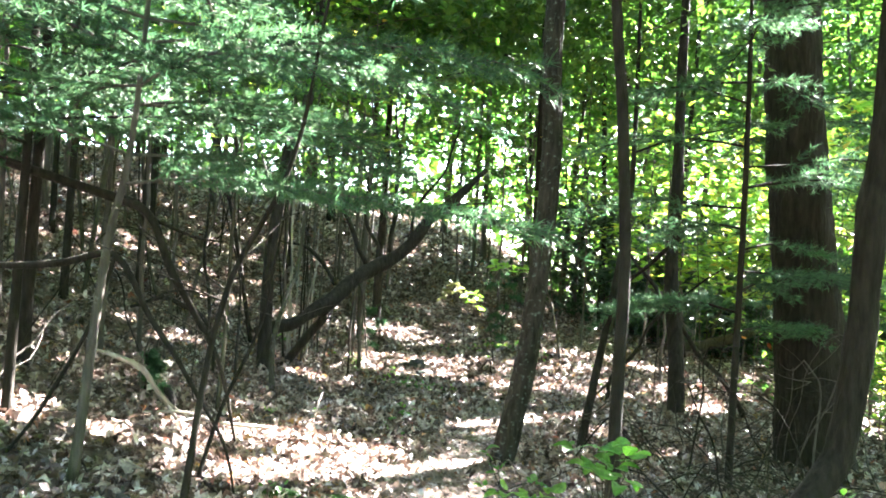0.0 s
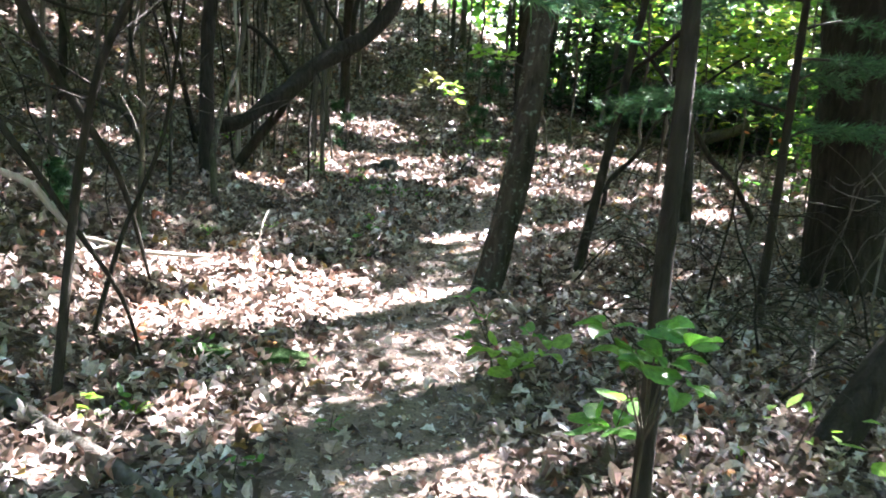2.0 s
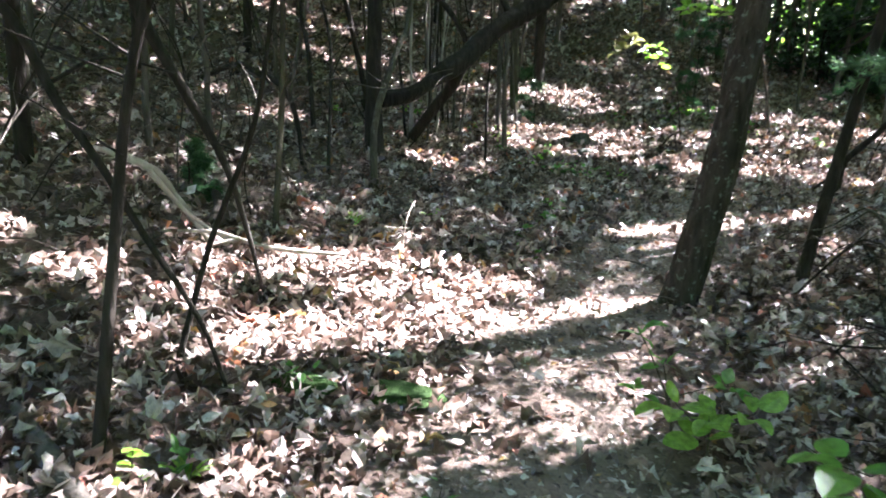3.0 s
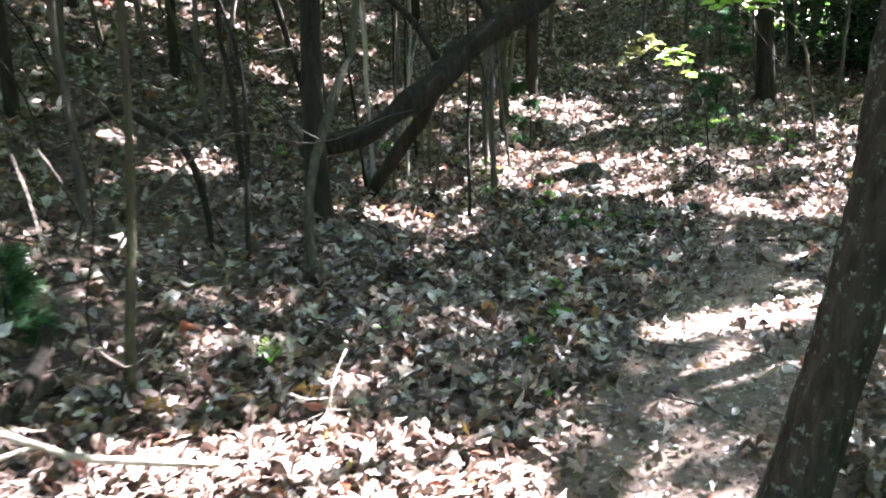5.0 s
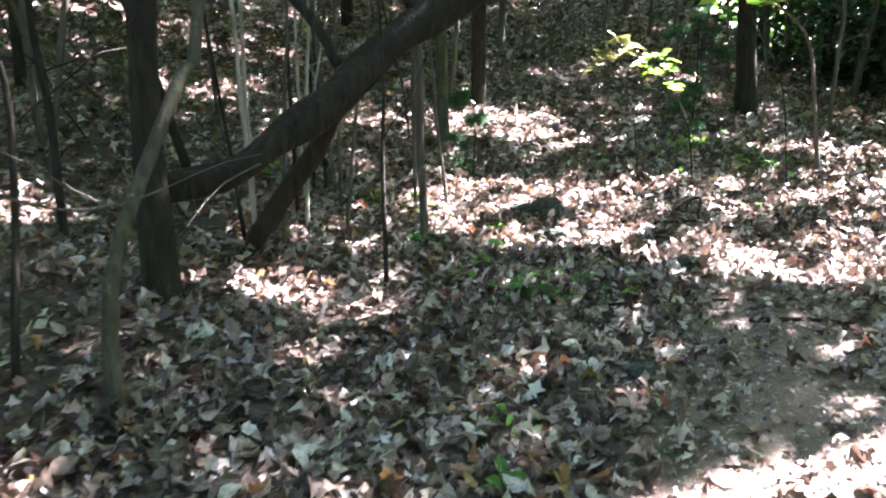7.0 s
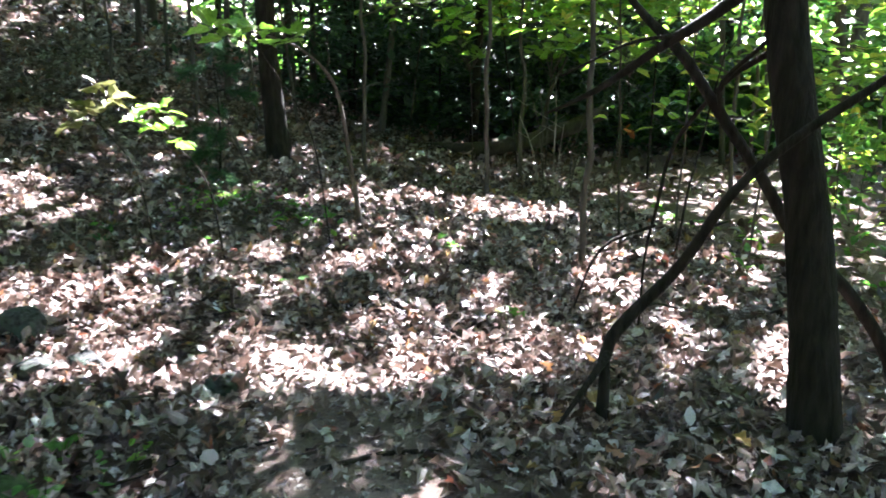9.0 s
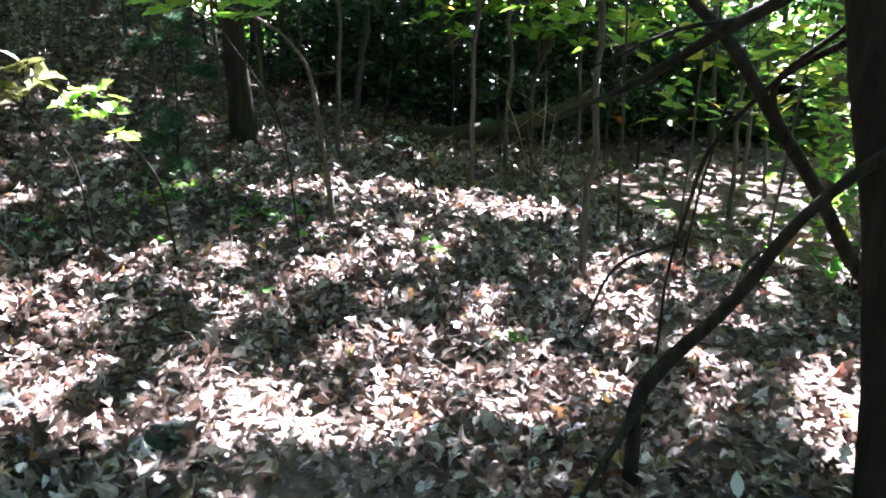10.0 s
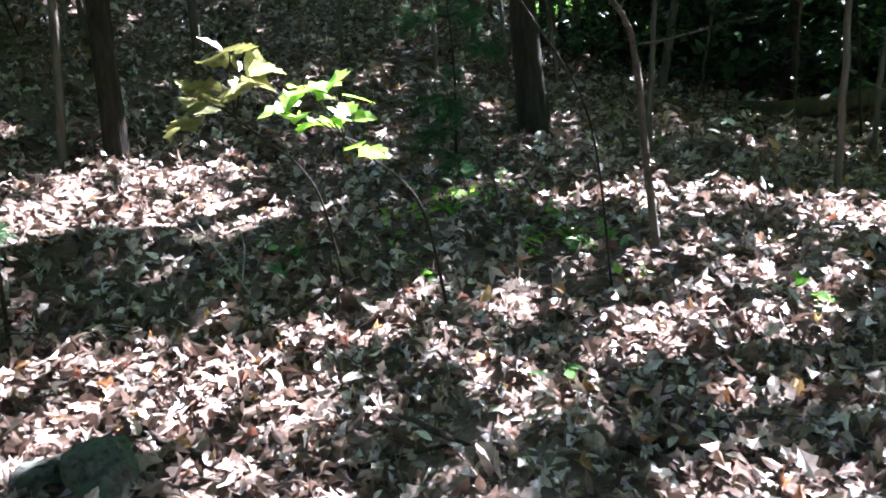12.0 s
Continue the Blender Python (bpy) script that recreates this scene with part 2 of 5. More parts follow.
def scatter(places, sizes, turns, kind, rng, curl=1.0):
    """Leaves of one kind at places, with sizes and turns, as arrays."""
    v, f = leaf_shape(kind)
    n = len(places)
    w = np.repeat(v[None], n, 0)
    w[:, :, 2] *= rng.normal(0.7, 0.9, n)[:, None] * curl
    w[:, :, 0] *= rng.uniform(0.8, 1.2, n)[:, None]
    w = np.einsum("nij,nkj->nki", turns, w * sizes[:, None, None]) + places[:, None, :]
    return w.reshape(-1, 3), (f[None] + (np.arange(n) * len(v))[:, None, None]).reshape(-1, 3)


# ---- the lie of the land ----
def softplus(x, k):
    return k * np.logaddexp(0, x / k)


def lie(x, y):
    """Height of the ground: level along the trail, rising to the left and ahead."""
    x, y = np.asarray(x, float), np.asarray(y, float)
    ahead = (0.085 * softplus(y - 11, 1.0) + 0.11 * softplus(y - 16.5, 1.0)) / (1 + np.exp(np.clip((x - 3) / 1.2, -30, 30)))
    h = 0.2 * softplus(-x - 0.5, 0.3) + 0.2 * softplus(-x - 3.3, 0.4) + ahead - 0.05 * softplus(x - 2.5, 0.6)
    h = 6 * np.tanh(h / 6)
    bumps = 0.018 * np.sin(3.1 * x + 1.3 * y) * np.sin(2.3 * y - 0.7 * x + 1) + 0.012 * np.sin(7.3 * x - 2 * y + 2) * np.sin(6.1 * y + 1.7 * x) + 0.006 * np.sin(15 * x + 4 * y) * np.sin(13 * y - 5 * x)
    return h + bumps * (1 - 0.6 * trodden(x, y))


def trodden(x, y):
    """How far the trail's bare strip reaches a place, 0 to 1."""
    middle = np.interp(y, [-4, 3, 5, 7, 9, 11, 14], [0.1, 0.15, 0.0, 0.25, 0.85, 0.9, 0.9])
    wide = np.interp(y, [-4, 6, 9, 11, 14], [0.5, 0.55, 0.6, 0.35, 0.1])
    return np.exp(-((x - middle) / wide) ** 4) * np.clip((13.5 - y) / 4, 0, 1)


def at_ground(x, y, up=0.0):
    return (x, y, float(lie(x, y)) + up)


def lines(lo, hi, step, far):
    """Grid lines: even between lo and hi, ever wider out to far."""
    mid = list(np.arange(lo, hi + step / 2, step))
    w, a, b = step, lo, hi
    while b < far:
        w *= 1.28
        a, b = a - w, b + w
        mid = [a] + mid + [b]
    return np.array(mid)


gx, gy = lines(-4.5, 5.5, 0.1, 400), lines(1.5, 16, 0.1, 400)
X, Y = np.meshgrid(gx, gy)
nx, ny = len(gx), len(gy)
j, i = np.meshgrid(np.arange(ny - 1), np.arange(nx - 1), indexing="ij")
quads = np.stack([j * nx + i, j * nx + i + 1, (j + 1) * nx + i + 1, (j + 1) * nx + i], -1).reshape(-1, 4)
me = mesh_of("ground", np.stack([X, Y, lie(X, Y)], -1).reshape(-1, 3), quads, SOIL, True)
me.attributes.new("trodden", "FLOAT", "POINT").data.foreach_set("value", trodden(X, Y).ravel().astype(np.float32))
tagged(new("ground", me), "brown woodland soil with a trodden duff trail", "ground", kind="structure")

# ---- canopy left out for placed sun spots: middle, reach along and across, heading, how open ----
SUN_SPOTS = [(-0.95, 6.42, 0.72, 0.25, 33, 1.0), (-0.75, 5.72, 0.75, 0.19, 38, 1.0), (-0.05, 6.25, 0.5, 0.10, 42, 0.9), (-0.1, 4.7, 0.35, 0.12, 40, 0.35), (-1.9, 5.6, 0.6, 0.25, 40, 0.5),
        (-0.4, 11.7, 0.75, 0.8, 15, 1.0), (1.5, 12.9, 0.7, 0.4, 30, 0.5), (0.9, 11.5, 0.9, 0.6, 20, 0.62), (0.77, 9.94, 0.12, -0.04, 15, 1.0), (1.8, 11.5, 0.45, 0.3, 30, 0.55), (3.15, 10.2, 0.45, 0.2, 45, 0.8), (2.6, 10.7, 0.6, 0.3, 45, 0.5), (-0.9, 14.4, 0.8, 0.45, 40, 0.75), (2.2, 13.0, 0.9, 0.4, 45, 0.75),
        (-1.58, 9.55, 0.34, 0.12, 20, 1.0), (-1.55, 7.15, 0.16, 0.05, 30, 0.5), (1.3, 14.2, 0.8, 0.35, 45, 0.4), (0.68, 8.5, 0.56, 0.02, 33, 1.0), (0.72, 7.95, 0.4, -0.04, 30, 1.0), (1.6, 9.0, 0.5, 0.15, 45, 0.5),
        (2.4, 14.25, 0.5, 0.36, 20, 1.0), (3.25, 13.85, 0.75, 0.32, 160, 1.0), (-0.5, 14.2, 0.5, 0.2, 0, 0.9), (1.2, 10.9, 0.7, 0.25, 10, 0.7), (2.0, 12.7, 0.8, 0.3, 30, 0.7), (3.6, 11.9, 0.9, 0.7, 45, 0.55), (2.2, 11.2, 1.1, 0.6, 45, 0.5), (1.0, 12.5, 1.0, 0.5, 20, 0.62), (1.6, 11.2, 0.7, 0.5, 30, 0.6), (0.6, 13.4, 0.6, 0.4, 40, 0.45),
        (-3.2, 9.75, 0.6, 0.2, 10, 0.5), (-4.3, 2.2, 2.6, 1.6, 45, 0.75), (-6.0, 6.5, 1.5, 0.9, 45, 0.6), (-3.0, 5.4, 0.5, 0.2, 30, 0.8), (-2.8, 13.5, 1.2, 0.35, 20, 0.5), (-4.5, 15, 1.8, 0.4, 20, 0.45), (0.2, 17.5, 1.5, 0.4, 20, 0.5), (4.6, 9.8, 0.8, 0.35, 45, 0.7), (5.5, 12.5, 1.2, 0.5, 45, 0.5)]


# spots placed for shade, where more crown leaves are kept, in the same terms
SHADE_SPOTS = [(0.6, 11.66, 0.75, 0.12, -8), (1.3, 11.72, 0.95, 0.15, -12), (0.8, 13.5, 0.75, 0.5, -10), (1.9, 12.08, 0.45, 0.08, 0), (-0.4, 10.3, 0.7, 0.5, 0), (1.7, 9.75, 0.8, 0.36, -15),
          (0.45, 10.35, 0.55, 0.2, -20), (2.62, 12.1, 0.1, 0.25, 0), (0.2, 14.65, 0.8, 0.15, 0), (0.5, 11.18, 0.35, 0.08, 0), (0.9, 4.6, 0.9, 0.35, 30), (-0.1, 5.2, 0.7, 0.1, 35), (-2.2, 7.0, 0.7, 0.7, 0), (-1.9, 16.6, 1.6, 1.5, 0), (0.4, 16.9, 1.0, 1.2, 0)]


def planned_sun(x, y):
    """How much sun is planned for a place on the ground, 0 to 1."""
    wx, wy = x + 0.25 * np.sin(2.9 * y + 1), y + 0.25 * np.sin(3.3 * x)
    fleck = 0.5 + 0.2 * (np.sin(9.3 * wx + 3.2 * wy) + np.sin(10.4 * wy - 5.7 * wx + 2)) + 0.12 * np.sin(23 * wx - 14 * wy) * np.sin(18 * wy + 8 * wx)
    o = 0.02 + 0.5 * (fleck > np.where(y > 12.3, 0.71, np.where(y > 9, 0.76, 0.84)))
    for cx, cy, a, b, turn, much in SUN_SPOTS:
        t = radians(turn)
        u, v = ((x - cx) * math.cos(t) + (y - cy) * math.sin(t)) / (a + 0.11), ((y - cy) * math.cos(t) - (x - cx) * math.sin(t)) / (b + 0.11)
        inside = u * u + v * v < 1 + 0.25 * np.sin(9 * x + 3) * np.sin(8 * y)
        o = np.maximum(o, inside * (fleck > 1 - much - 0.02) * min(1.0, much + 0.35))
    # small sun flecks placed over the clearing at the trail's end
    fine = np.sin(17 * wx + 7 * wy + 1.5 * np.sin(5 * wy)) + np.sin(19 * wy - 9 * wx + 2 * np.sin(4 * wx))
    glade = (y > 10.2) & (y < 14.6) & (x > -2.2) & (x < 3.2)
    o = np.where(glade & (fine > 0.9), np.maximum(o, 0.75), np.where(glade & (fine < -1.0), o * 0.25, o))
    for cx, cy, a, b, turn in SHADE_SPOTS:
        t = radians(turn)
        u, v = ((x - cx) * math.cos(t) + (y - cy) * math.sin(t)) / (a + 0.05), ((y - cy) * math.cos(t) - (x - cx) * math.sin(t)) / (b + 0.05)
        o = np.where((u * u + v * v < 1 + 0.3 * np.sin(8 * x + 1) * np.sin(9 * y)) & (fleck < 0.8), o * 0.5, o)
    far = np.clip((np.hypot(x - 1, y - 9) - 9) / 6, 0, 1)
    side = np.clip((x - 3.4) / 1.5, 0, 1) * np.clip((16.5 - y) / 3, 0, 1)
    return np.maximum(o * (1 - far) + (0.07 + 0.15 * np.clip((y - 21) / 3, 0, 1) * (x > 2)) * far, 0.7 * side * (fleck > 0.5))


# stems and a stone kept dark: no leaves are left out sunward of them
FALLEN = [(-2.0, 9.33, 0.70), (-1.53, 9.62, 0.88), (-1.15, 9.95, 1.19), (-0.6, 10.35, 1.62), (-0.03, 10.55, 2.28), (0.5, 10.75, 2.78)]
LEANING = [(0.52, 6.75, 0.0), (0.70, 6.82, 0.74), (0.80, 6.92, 1.6), (0.85, 6.96, 2.5), (0.82, 6.98, 3.5)]
KEPT_DARK = [(FALLEN, 0.16), (LEANING[1:], 0.15), ([(2.22, 4.68, 0.62), (2.36, 4.7, 1.9), (2.44, 4.7, 2.8)], 0.16), ([(3.32, 7.4, 0.2), (3.02, 7.44, 3.0)], 0.35),
            ([(0.80, 3.75, 0.3), (0.84, 3.92, 1.6), (0.74, 3.95, 3.2)], 0.1), ([(-1.86, 9.2, 0.5), (-1.75, 9.45, 2.9)], 0.12), ([(2.70, 9.53, 0.3), (2.66, 9.88, 1.66), (2.72, 10.0, 2.6)], 0.14),
            ([(2.06, 10.05, 0.33), (2.26, 9.95, 0.6), (2.58, 9.63, 1.21), (3.05, 9.25, 1.66)], 0.07), ([(-0.26, 11.62, 0.05), (-0.26, 11.62, 0.35)], 0.15)]


def near_line(x, y, points, reach):
    """Whether places lie within reach of the shadow that a stem would cast."""
    q = [(px - pz * SUN.x / SUN.z, py - pz * SUN.y / SUN.z) for px, py, pz in points]
    hit = np.zeros(len(x), bool)
    for (ax, ay), (bx, by) in zip(q, q[1:]):
        dx, dy = bx - ax, by - ay
        u = np.clip(((x - ax) * dx + (y - ay) * dy) / (dx * dx + dy * dy), 0, 1)
        hit |= np.hypot(x - ax - u * dx, y - ay - u * dy) < reach
    return hit


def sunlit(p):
    """For leaves at p: the chance to be left out so the planned sun passes."""
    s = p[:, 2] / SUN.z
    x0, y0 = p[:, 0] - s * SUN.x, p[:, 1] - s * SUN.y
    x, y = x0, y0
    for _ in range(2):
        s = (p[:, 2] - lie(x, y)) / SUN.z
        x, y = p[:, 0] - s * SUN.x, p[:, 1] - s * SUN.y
    lit = 1 - (1 - planned_sun(x, y)) ** 2.6
    for stem, reach in KEPT_DARK:
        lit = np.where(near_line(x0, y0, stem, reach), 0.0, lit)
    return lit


# ---- leaf litter ----
rng = np.random.default_rng(5)


def litter(n, x0, x1, y0, y1, size, kinds, keep=1.0):
    x, y = rng.uniform(x0, x1, n), rng.uniform(y0, y1, n)
    ok = rng.random(n) < keep * (1 - 0.93 * trodden(x, y))
    ok &= (size[0] < 0.1) | (x < -4) | (x > 4.6) | (y > 15.2)
    x, y = x[ok], y[ok]
    z = lie(x, y) + np.abs(rng.normal(0, 0.023, len(x))) + 0.004
    p, out = np.stack([x, y, z], -1), []
    which = rng.integers(0, len(kinds), len(x))
    for k, kind in enumerate(kinds):
        q = p[which == k]
        out.append(scatter(q, rng.uniform(*size, len(q)), spin(rng, len(q), 0.44), kind, rng, 2.1))
    return out


pieces = litter(50000, -4.2, 4.8, 2.0, 15.5, (0.045, 0.095), ("oak", "oval", "broad", "oak", "maple", "bit"))
pieces += litter(24000, -1.8, 2.8, 3.5, 12.8, (0.04, 0.09), ("oak", "oval", "oak"))
pieces += litter(16000, -14, 14, 1.5, 27, (0.10, 0.19), ("oval",))
pieces += litter(16000, -4.2, 6, 15.2, 22, (0.07, 0.098), ("oval", "bit"))
pieces += litter(22000, -10, -4.2, 4, 22, (0.06, 0.12), ("oval", "bit"))
pieces += litter(20000, -14, 5, 22, 38, (0.12, 0.22), ("oval",))
# crumbled bits and needles, on the trail too
x, y = rng.uniform(-1.6, 2.4, 60000), rng.uniform(3.0, 12.5, 60000)
ok = rng.random(60000) < 0.12 + 0.88 * trodden(x, y)
p = np.stack([x, y, lie(x, y) + 0.004], -1)[ok]
pieces.append(scatter(p, rng.uniform(0.012, 0.045, len(p)), spin(rng, len(p), 0.35), "bit", rng, 1.0))
v, f = join(pieces)
carpet = tagged(new("leaf_litter", mesh_of("leaf_litter", v, f, LITTER)), "curled brown and grey dead leaves carpeting the ground", "leaf litter", kind="stuff")
shapes = []
for k, kind in enumerate(("oak", "broad", "oak", "oval", "broad", "oak")):
    v, f = scatter(np.zeros((1, 3)), np.ones(1), np.eye(3)[None], kind, rng, 2.0 - 0.4 * k)
    shapes.append(mesh_of("dead_leaf", v, f, LOOSE))
for k in range(290):
    x, y = rng.uniform(-1.9, 2.3), rng.uniform(5.5, 12.0)
    if float(trodden(x, y)) > 0.5:
        x -= 1.1
    ob = part("dead_leaf", shapes[k % 6], carpet)
    ob.location = at_ground(x, y, 0.03)
    ob.rotation_euler = (rng.normal(0, 0.35), rng.normal(0, 0.35), rng.uniform(0, 6.28))
    ob.scale = [rng.uniform(0.06, 0.11)] * 3


# ---- trees ----
def limb_path(start, way, length, droop, seed):
    way = Vector(way).normalized()
    pts, p = [Vector(start)], Vector(start)
    for k in range(4):
        w = way + Vector((0, 0, droop * k / 3)) + 0.25 * noise.noise_vector(Vector((seed, k * 1.7, 3.1)))
        p = p + w.normalized() * length / 4
        pts.append(p.copy())
    return [tuple(q) for q in pts]


def crown_mesh(places, size, mat, r, kind="quad", tilt=0.7, gaps=True):
    p = np.asarray(places)
    # leaves that would block the planned sun are dropped
    if gaps:
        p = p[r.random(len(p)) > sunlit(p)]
    v, f = leaf_shape(kind) if kind != "quad" else (np.array([(0, -0.5, 0), (0.32, 0, 0.06), (0, 0.5, -0.05), (-0.32, -0.05, 0.06)]), np.array([(0, 1, 2, 3)]))
    n = len(p)
    if n == 0:
        return None
    w = np.repeat(v[None], n, 0) * r.uniform(size * 0.65, size * 1.35, n)[:, None, None]
    w = np.einsum("nij,nkj->nki", spin(r, n, tilt), w) + p[:, None, :]
    return mesh_of("crown", w.reshape(-1, 3), (f[None] + (np.arange(n) * len(v))[:, None, None]).reshape(-1, f.shape[1]), mat)


def tree(name, axis, radii, mat, label, crown=None, limbs=5, sides=10, flare=0.35, furrow=0.0, rough=0.12, seed=1, leafmat=None, step=0.15, category="tree", group="", limb_from=0.5):
    """A tree: trunk along the axis, limbs, and a crown of leaf clumps round (height, reach, leaves, leaf size)."""
    r = np.random.default_rng(seed)
    base = Vector(axis[0])
    root = new(name)
    root.location = base
    tagged(root, label, category, group)
    local = [tuple(Vector(a) - base) for a in axis]
    local[0] = (local[0][0], local[0][1], -0.12)
    me, c = stem_mesh("trunk", local, radii, mat, sides=sides, step=step, rough=rough, flare=flare, furrow=furrow, seed=seed * 1.37)
    part("trunk", me, root)
    places = []
    for k in range(limbs):
        h = limb_from + (0.97 - limb_from) * (k + r.random() * 0.6) / limbs
        i = min(len(c) - 1, int(h * len(c)))
        a = r.uniform(0, 2 * math.pi)
        length = (crown[1] if crown else 0.8) * r.uniform(0.6, 1.1)
        rad = float(np.interp(i / len(c), np.linspace(0, 1, len(radii)), radii)) * 0.45
        pts = limb_path(c[i], (math.cos(a), math.sin(a), r.uniform(0.1, 0.6)), length, r.uniform(-0.2, 0.3), seed + k * 3.3)
        lm, lc = stem_mesh("limb", pts, [rad, rad * 0.6, rad * 0.25], mat, sides=5, step=0.35, seed=seed + k)
        part("limb", lm, root)
        places.append(lc[len(lc) // 4:])
    if crown:
        top, reach, n, size = crown
        anchors = np.vstack(places + [c[int(len(c) * 0.8):]])
        clumps = anchors[r.integers(0, len(anchors), max(12, n // 45))] + r.normal(0, reach * 0.28, (max(12, n // 45), 3)) * (1, 1, 0.7)
        p = clumps[r.integers(0, len(clumps), n)] + r.normal(0, reach * 0.16, (n, 3)) * (1, 1, 0.45)
        if top is not None:
            p = p[p[:, 2] > top]
        world_p = p + np.array(base)
        # clear the crown where planned sun has to pass
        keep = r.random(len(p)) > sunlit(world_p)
        me = crown_mesh(p[keep], size, leafmat or CANOPY, r, gaps=False)
        if me:
            part("crown", me, root, "loose green crown of small leaves")
    return root


def upright(x, y, height, lean=(0, 0), sink=0.0):
    z = float(lie(x, y)) - sink
    return [(x, y, z), (x + lean[0] * 0.3, y + lean[1] * 0.3, z + height * 0.3), (x + lean[0] * 0.7, y + lean[1] * 0.7, z + height * 0.65), (x + lean[0], y + lean[1], z + height)]


# trees beside the trail
# crowns stand above the view, made dense to shade the ground
tree("leaning_tree", LEANING + [(0.9, 7.1, 6.0), (1.0, 7.2, 9.0)],
     [0.1, 0.092, 0.09, 0.088, 0.084, 0.07, 0.04], BARK_LICHEN, "leaning hardwood tree with lichen-blotched furrowed bark", (4.6, 3.2, 9500, 0.19), 7, 44, 0.32, 0.019, 0.1, 3, step=0.025, limb_from=0.6)
tree("pine_tree", [(3.32, 7.4, -0.05), (3.18, 7.42, 1.5), (3.02, 7.44, 3.0), (2.9, 7.5, 6), (2.85, 7.5, 11)],
     [0.33, 0.28, 0.26, 0.22, 0.1], BARK_DARK, "thick old pine trunk with deeply furrowed dark bark", (6.5, 3.6, 9500, 0.19), 8, 40, 0.35, 0.035, 0.08, 4, NEEDLE, step=0.06, limb_from=0.6)
# this crown, out of sight, is enlarged to dim the ground below
tree("young_tree", [(0.80, 3.75, 0.0), (0.82, 3.86, 0.9), (0.84, 3.92, 1.6), (0.80, 3.95, 2.3), (0.74, 3.95, 3.2), (0.8, 4.0, 6.0)],
     [0.034, 0.030, 0.028, 0.027, 0.024, 0.013], BARK_DARK, "slender dark-barked young tree by the trail", (3.6, 1.6, 2600, 0.14), 6, 14, 0.25, 0.0, 0.08, 6, limb_from=0.6)
tree("young_tree", [(1.22, 7.25, 0.0), (1.40, 7.45, 0.7), (1.56, 7.6, 1.5), (1.68, 7.7, 2.4), (1.7, 7.8, 4.6)],
     [0.04, 0.034, 0.03, 0.026, 0.012], BARK_DARK, "thin crooked dark sapling leaning over leaves", (2.6, 1.0, 700, 0.1), 5, 10, 0.2, 0.0, 0.1, 7, limb_from=0.55)
tree("maple_tree", [(2.70, 9.53, -0.02), (2.69, 9.68, 0.8), (2.66, 9.88, 1.66), (2.72, 10.0, 2.6), (2.74, 10.1, 4.0), (2.8, 10.2, 10)],
     [0.105, 0.088, 0.082, 0.075, 0.06, 0.03], BARK_DARK, "dark straight hardwood trunk beside a dead branch", (5.0, 3.6, 9500, 0.19), 8, 24, 0.3, 0.01, 0.1, 8, step=0.05, limb_from=0.6)
tree("oak_tree", [(-1.86, 9.2, 0.28), (-1.88, 9.25, 1.0), (-1.88, 9.35, 1.7), (-1.75, 9.45, 2.9), (-1.55, 9.5, 3.8), (-1.4, 9.6, 8.5)],
     [0.085, 0.068, 0.064, 0.06, 0.056, 0.02], BARK_DARK, "dark knobbly trunk carrying a fallen limb", (4.8, 3.6, 9500, 0.19), 8, 22, 0.5, 0.008, 0.14, 9, step=0.05, limb_from=0.6)
tree("young_tree", [(-1.57, 8.25, 0.24), (-1.63, 8.42, 0.62), (-1.62, 8.7, 0.95), (-1.56, 8.95, 1.28), (-1.52, 9.1, 1.6), (-1.4, 9.3, 4.0)],
     [0.03, 0.027, 0.026, 0.024, 0.022, 0.01], BARK_OLIVE, "bent olive sapling curving past a dark trunk", (2.6, 0.8, 300, 0.1), 3, 10, 0.2, 0.0, 0.1, 10)
# the next two crowns are widened overhead to darken the slope behind
tree("young_tree", [(-1.2, 13.1, 0.33), (-1.24, 13.3, 1.5), (-1.2, 13.4, 3), (-1.1, 13.5, 7)], [0.055, 0.05, 0.045, 0.015], BARK_OLIVE,
     "slim straight trunk at the sunny clearing", (4.0, 3.4, 8000, 0.2), 8, 10, 0.2, 0, 0.08, 11, limb_from=0.6)
tree("young_tree", [(-1.12, 15.1, 0.47), (-1.13, 15.3, 1.7), (-1.1, 15.4, 3.2), (-1.1, 15.5, 8)], [0.085, 0.075, 0.065, 0.02], BARK_DARK,
     "slim dark trunk at the sunny clearing", (4.5, 3.6, 8000, 0.2), 8, 10, 0.2, 0, 0.08, 12, limb_from=0.6)
tree("young_tree", [(-1.42, 14.9, 0.5), (-1.3, 15.0, 1.7), (-1.2, 15.1, 4)], [0.03, 0.027, 0.01], BARK_GREY,
     "thin leaning grey stem beside a slim trunk", (2.8, 0.8, 300, 0.12), 3, 8, 0.2, 0, 0.08, 13, limb_from=0.7)
tree("maple_tree", [(1.84, 16.0, 0.3), (1.78, 16.1, 1.3), (1.78, 16.2, 2.2), (1.7, 16.3, 9)], [0.13, 0.105, 0.1, 0.03], BARK_DARK,
     "flared dark trunk in deep shade", (5.0, 3.6, 9500, 0.19), 8, 16, 0.6, 0.01, 0.1, 14, step=0.1, limb_from=0.6)
tree("young_tree", [(1.95, 13.3, 0.08), (1.82, 13.15, 0.6), (1.66, 12.8, 1.1), (1.48, 12.4, 1.33), (1.2, 12.0, 1.5), (0.9, 11.8, 1.58)], [0.022, 0.018, 0.014, 0.01, 0.007, 0.004], BARK_GREY,
     "thin arching sapling with a bowed top", None, 3, 7, 0.2, 0, 0.1, 15)

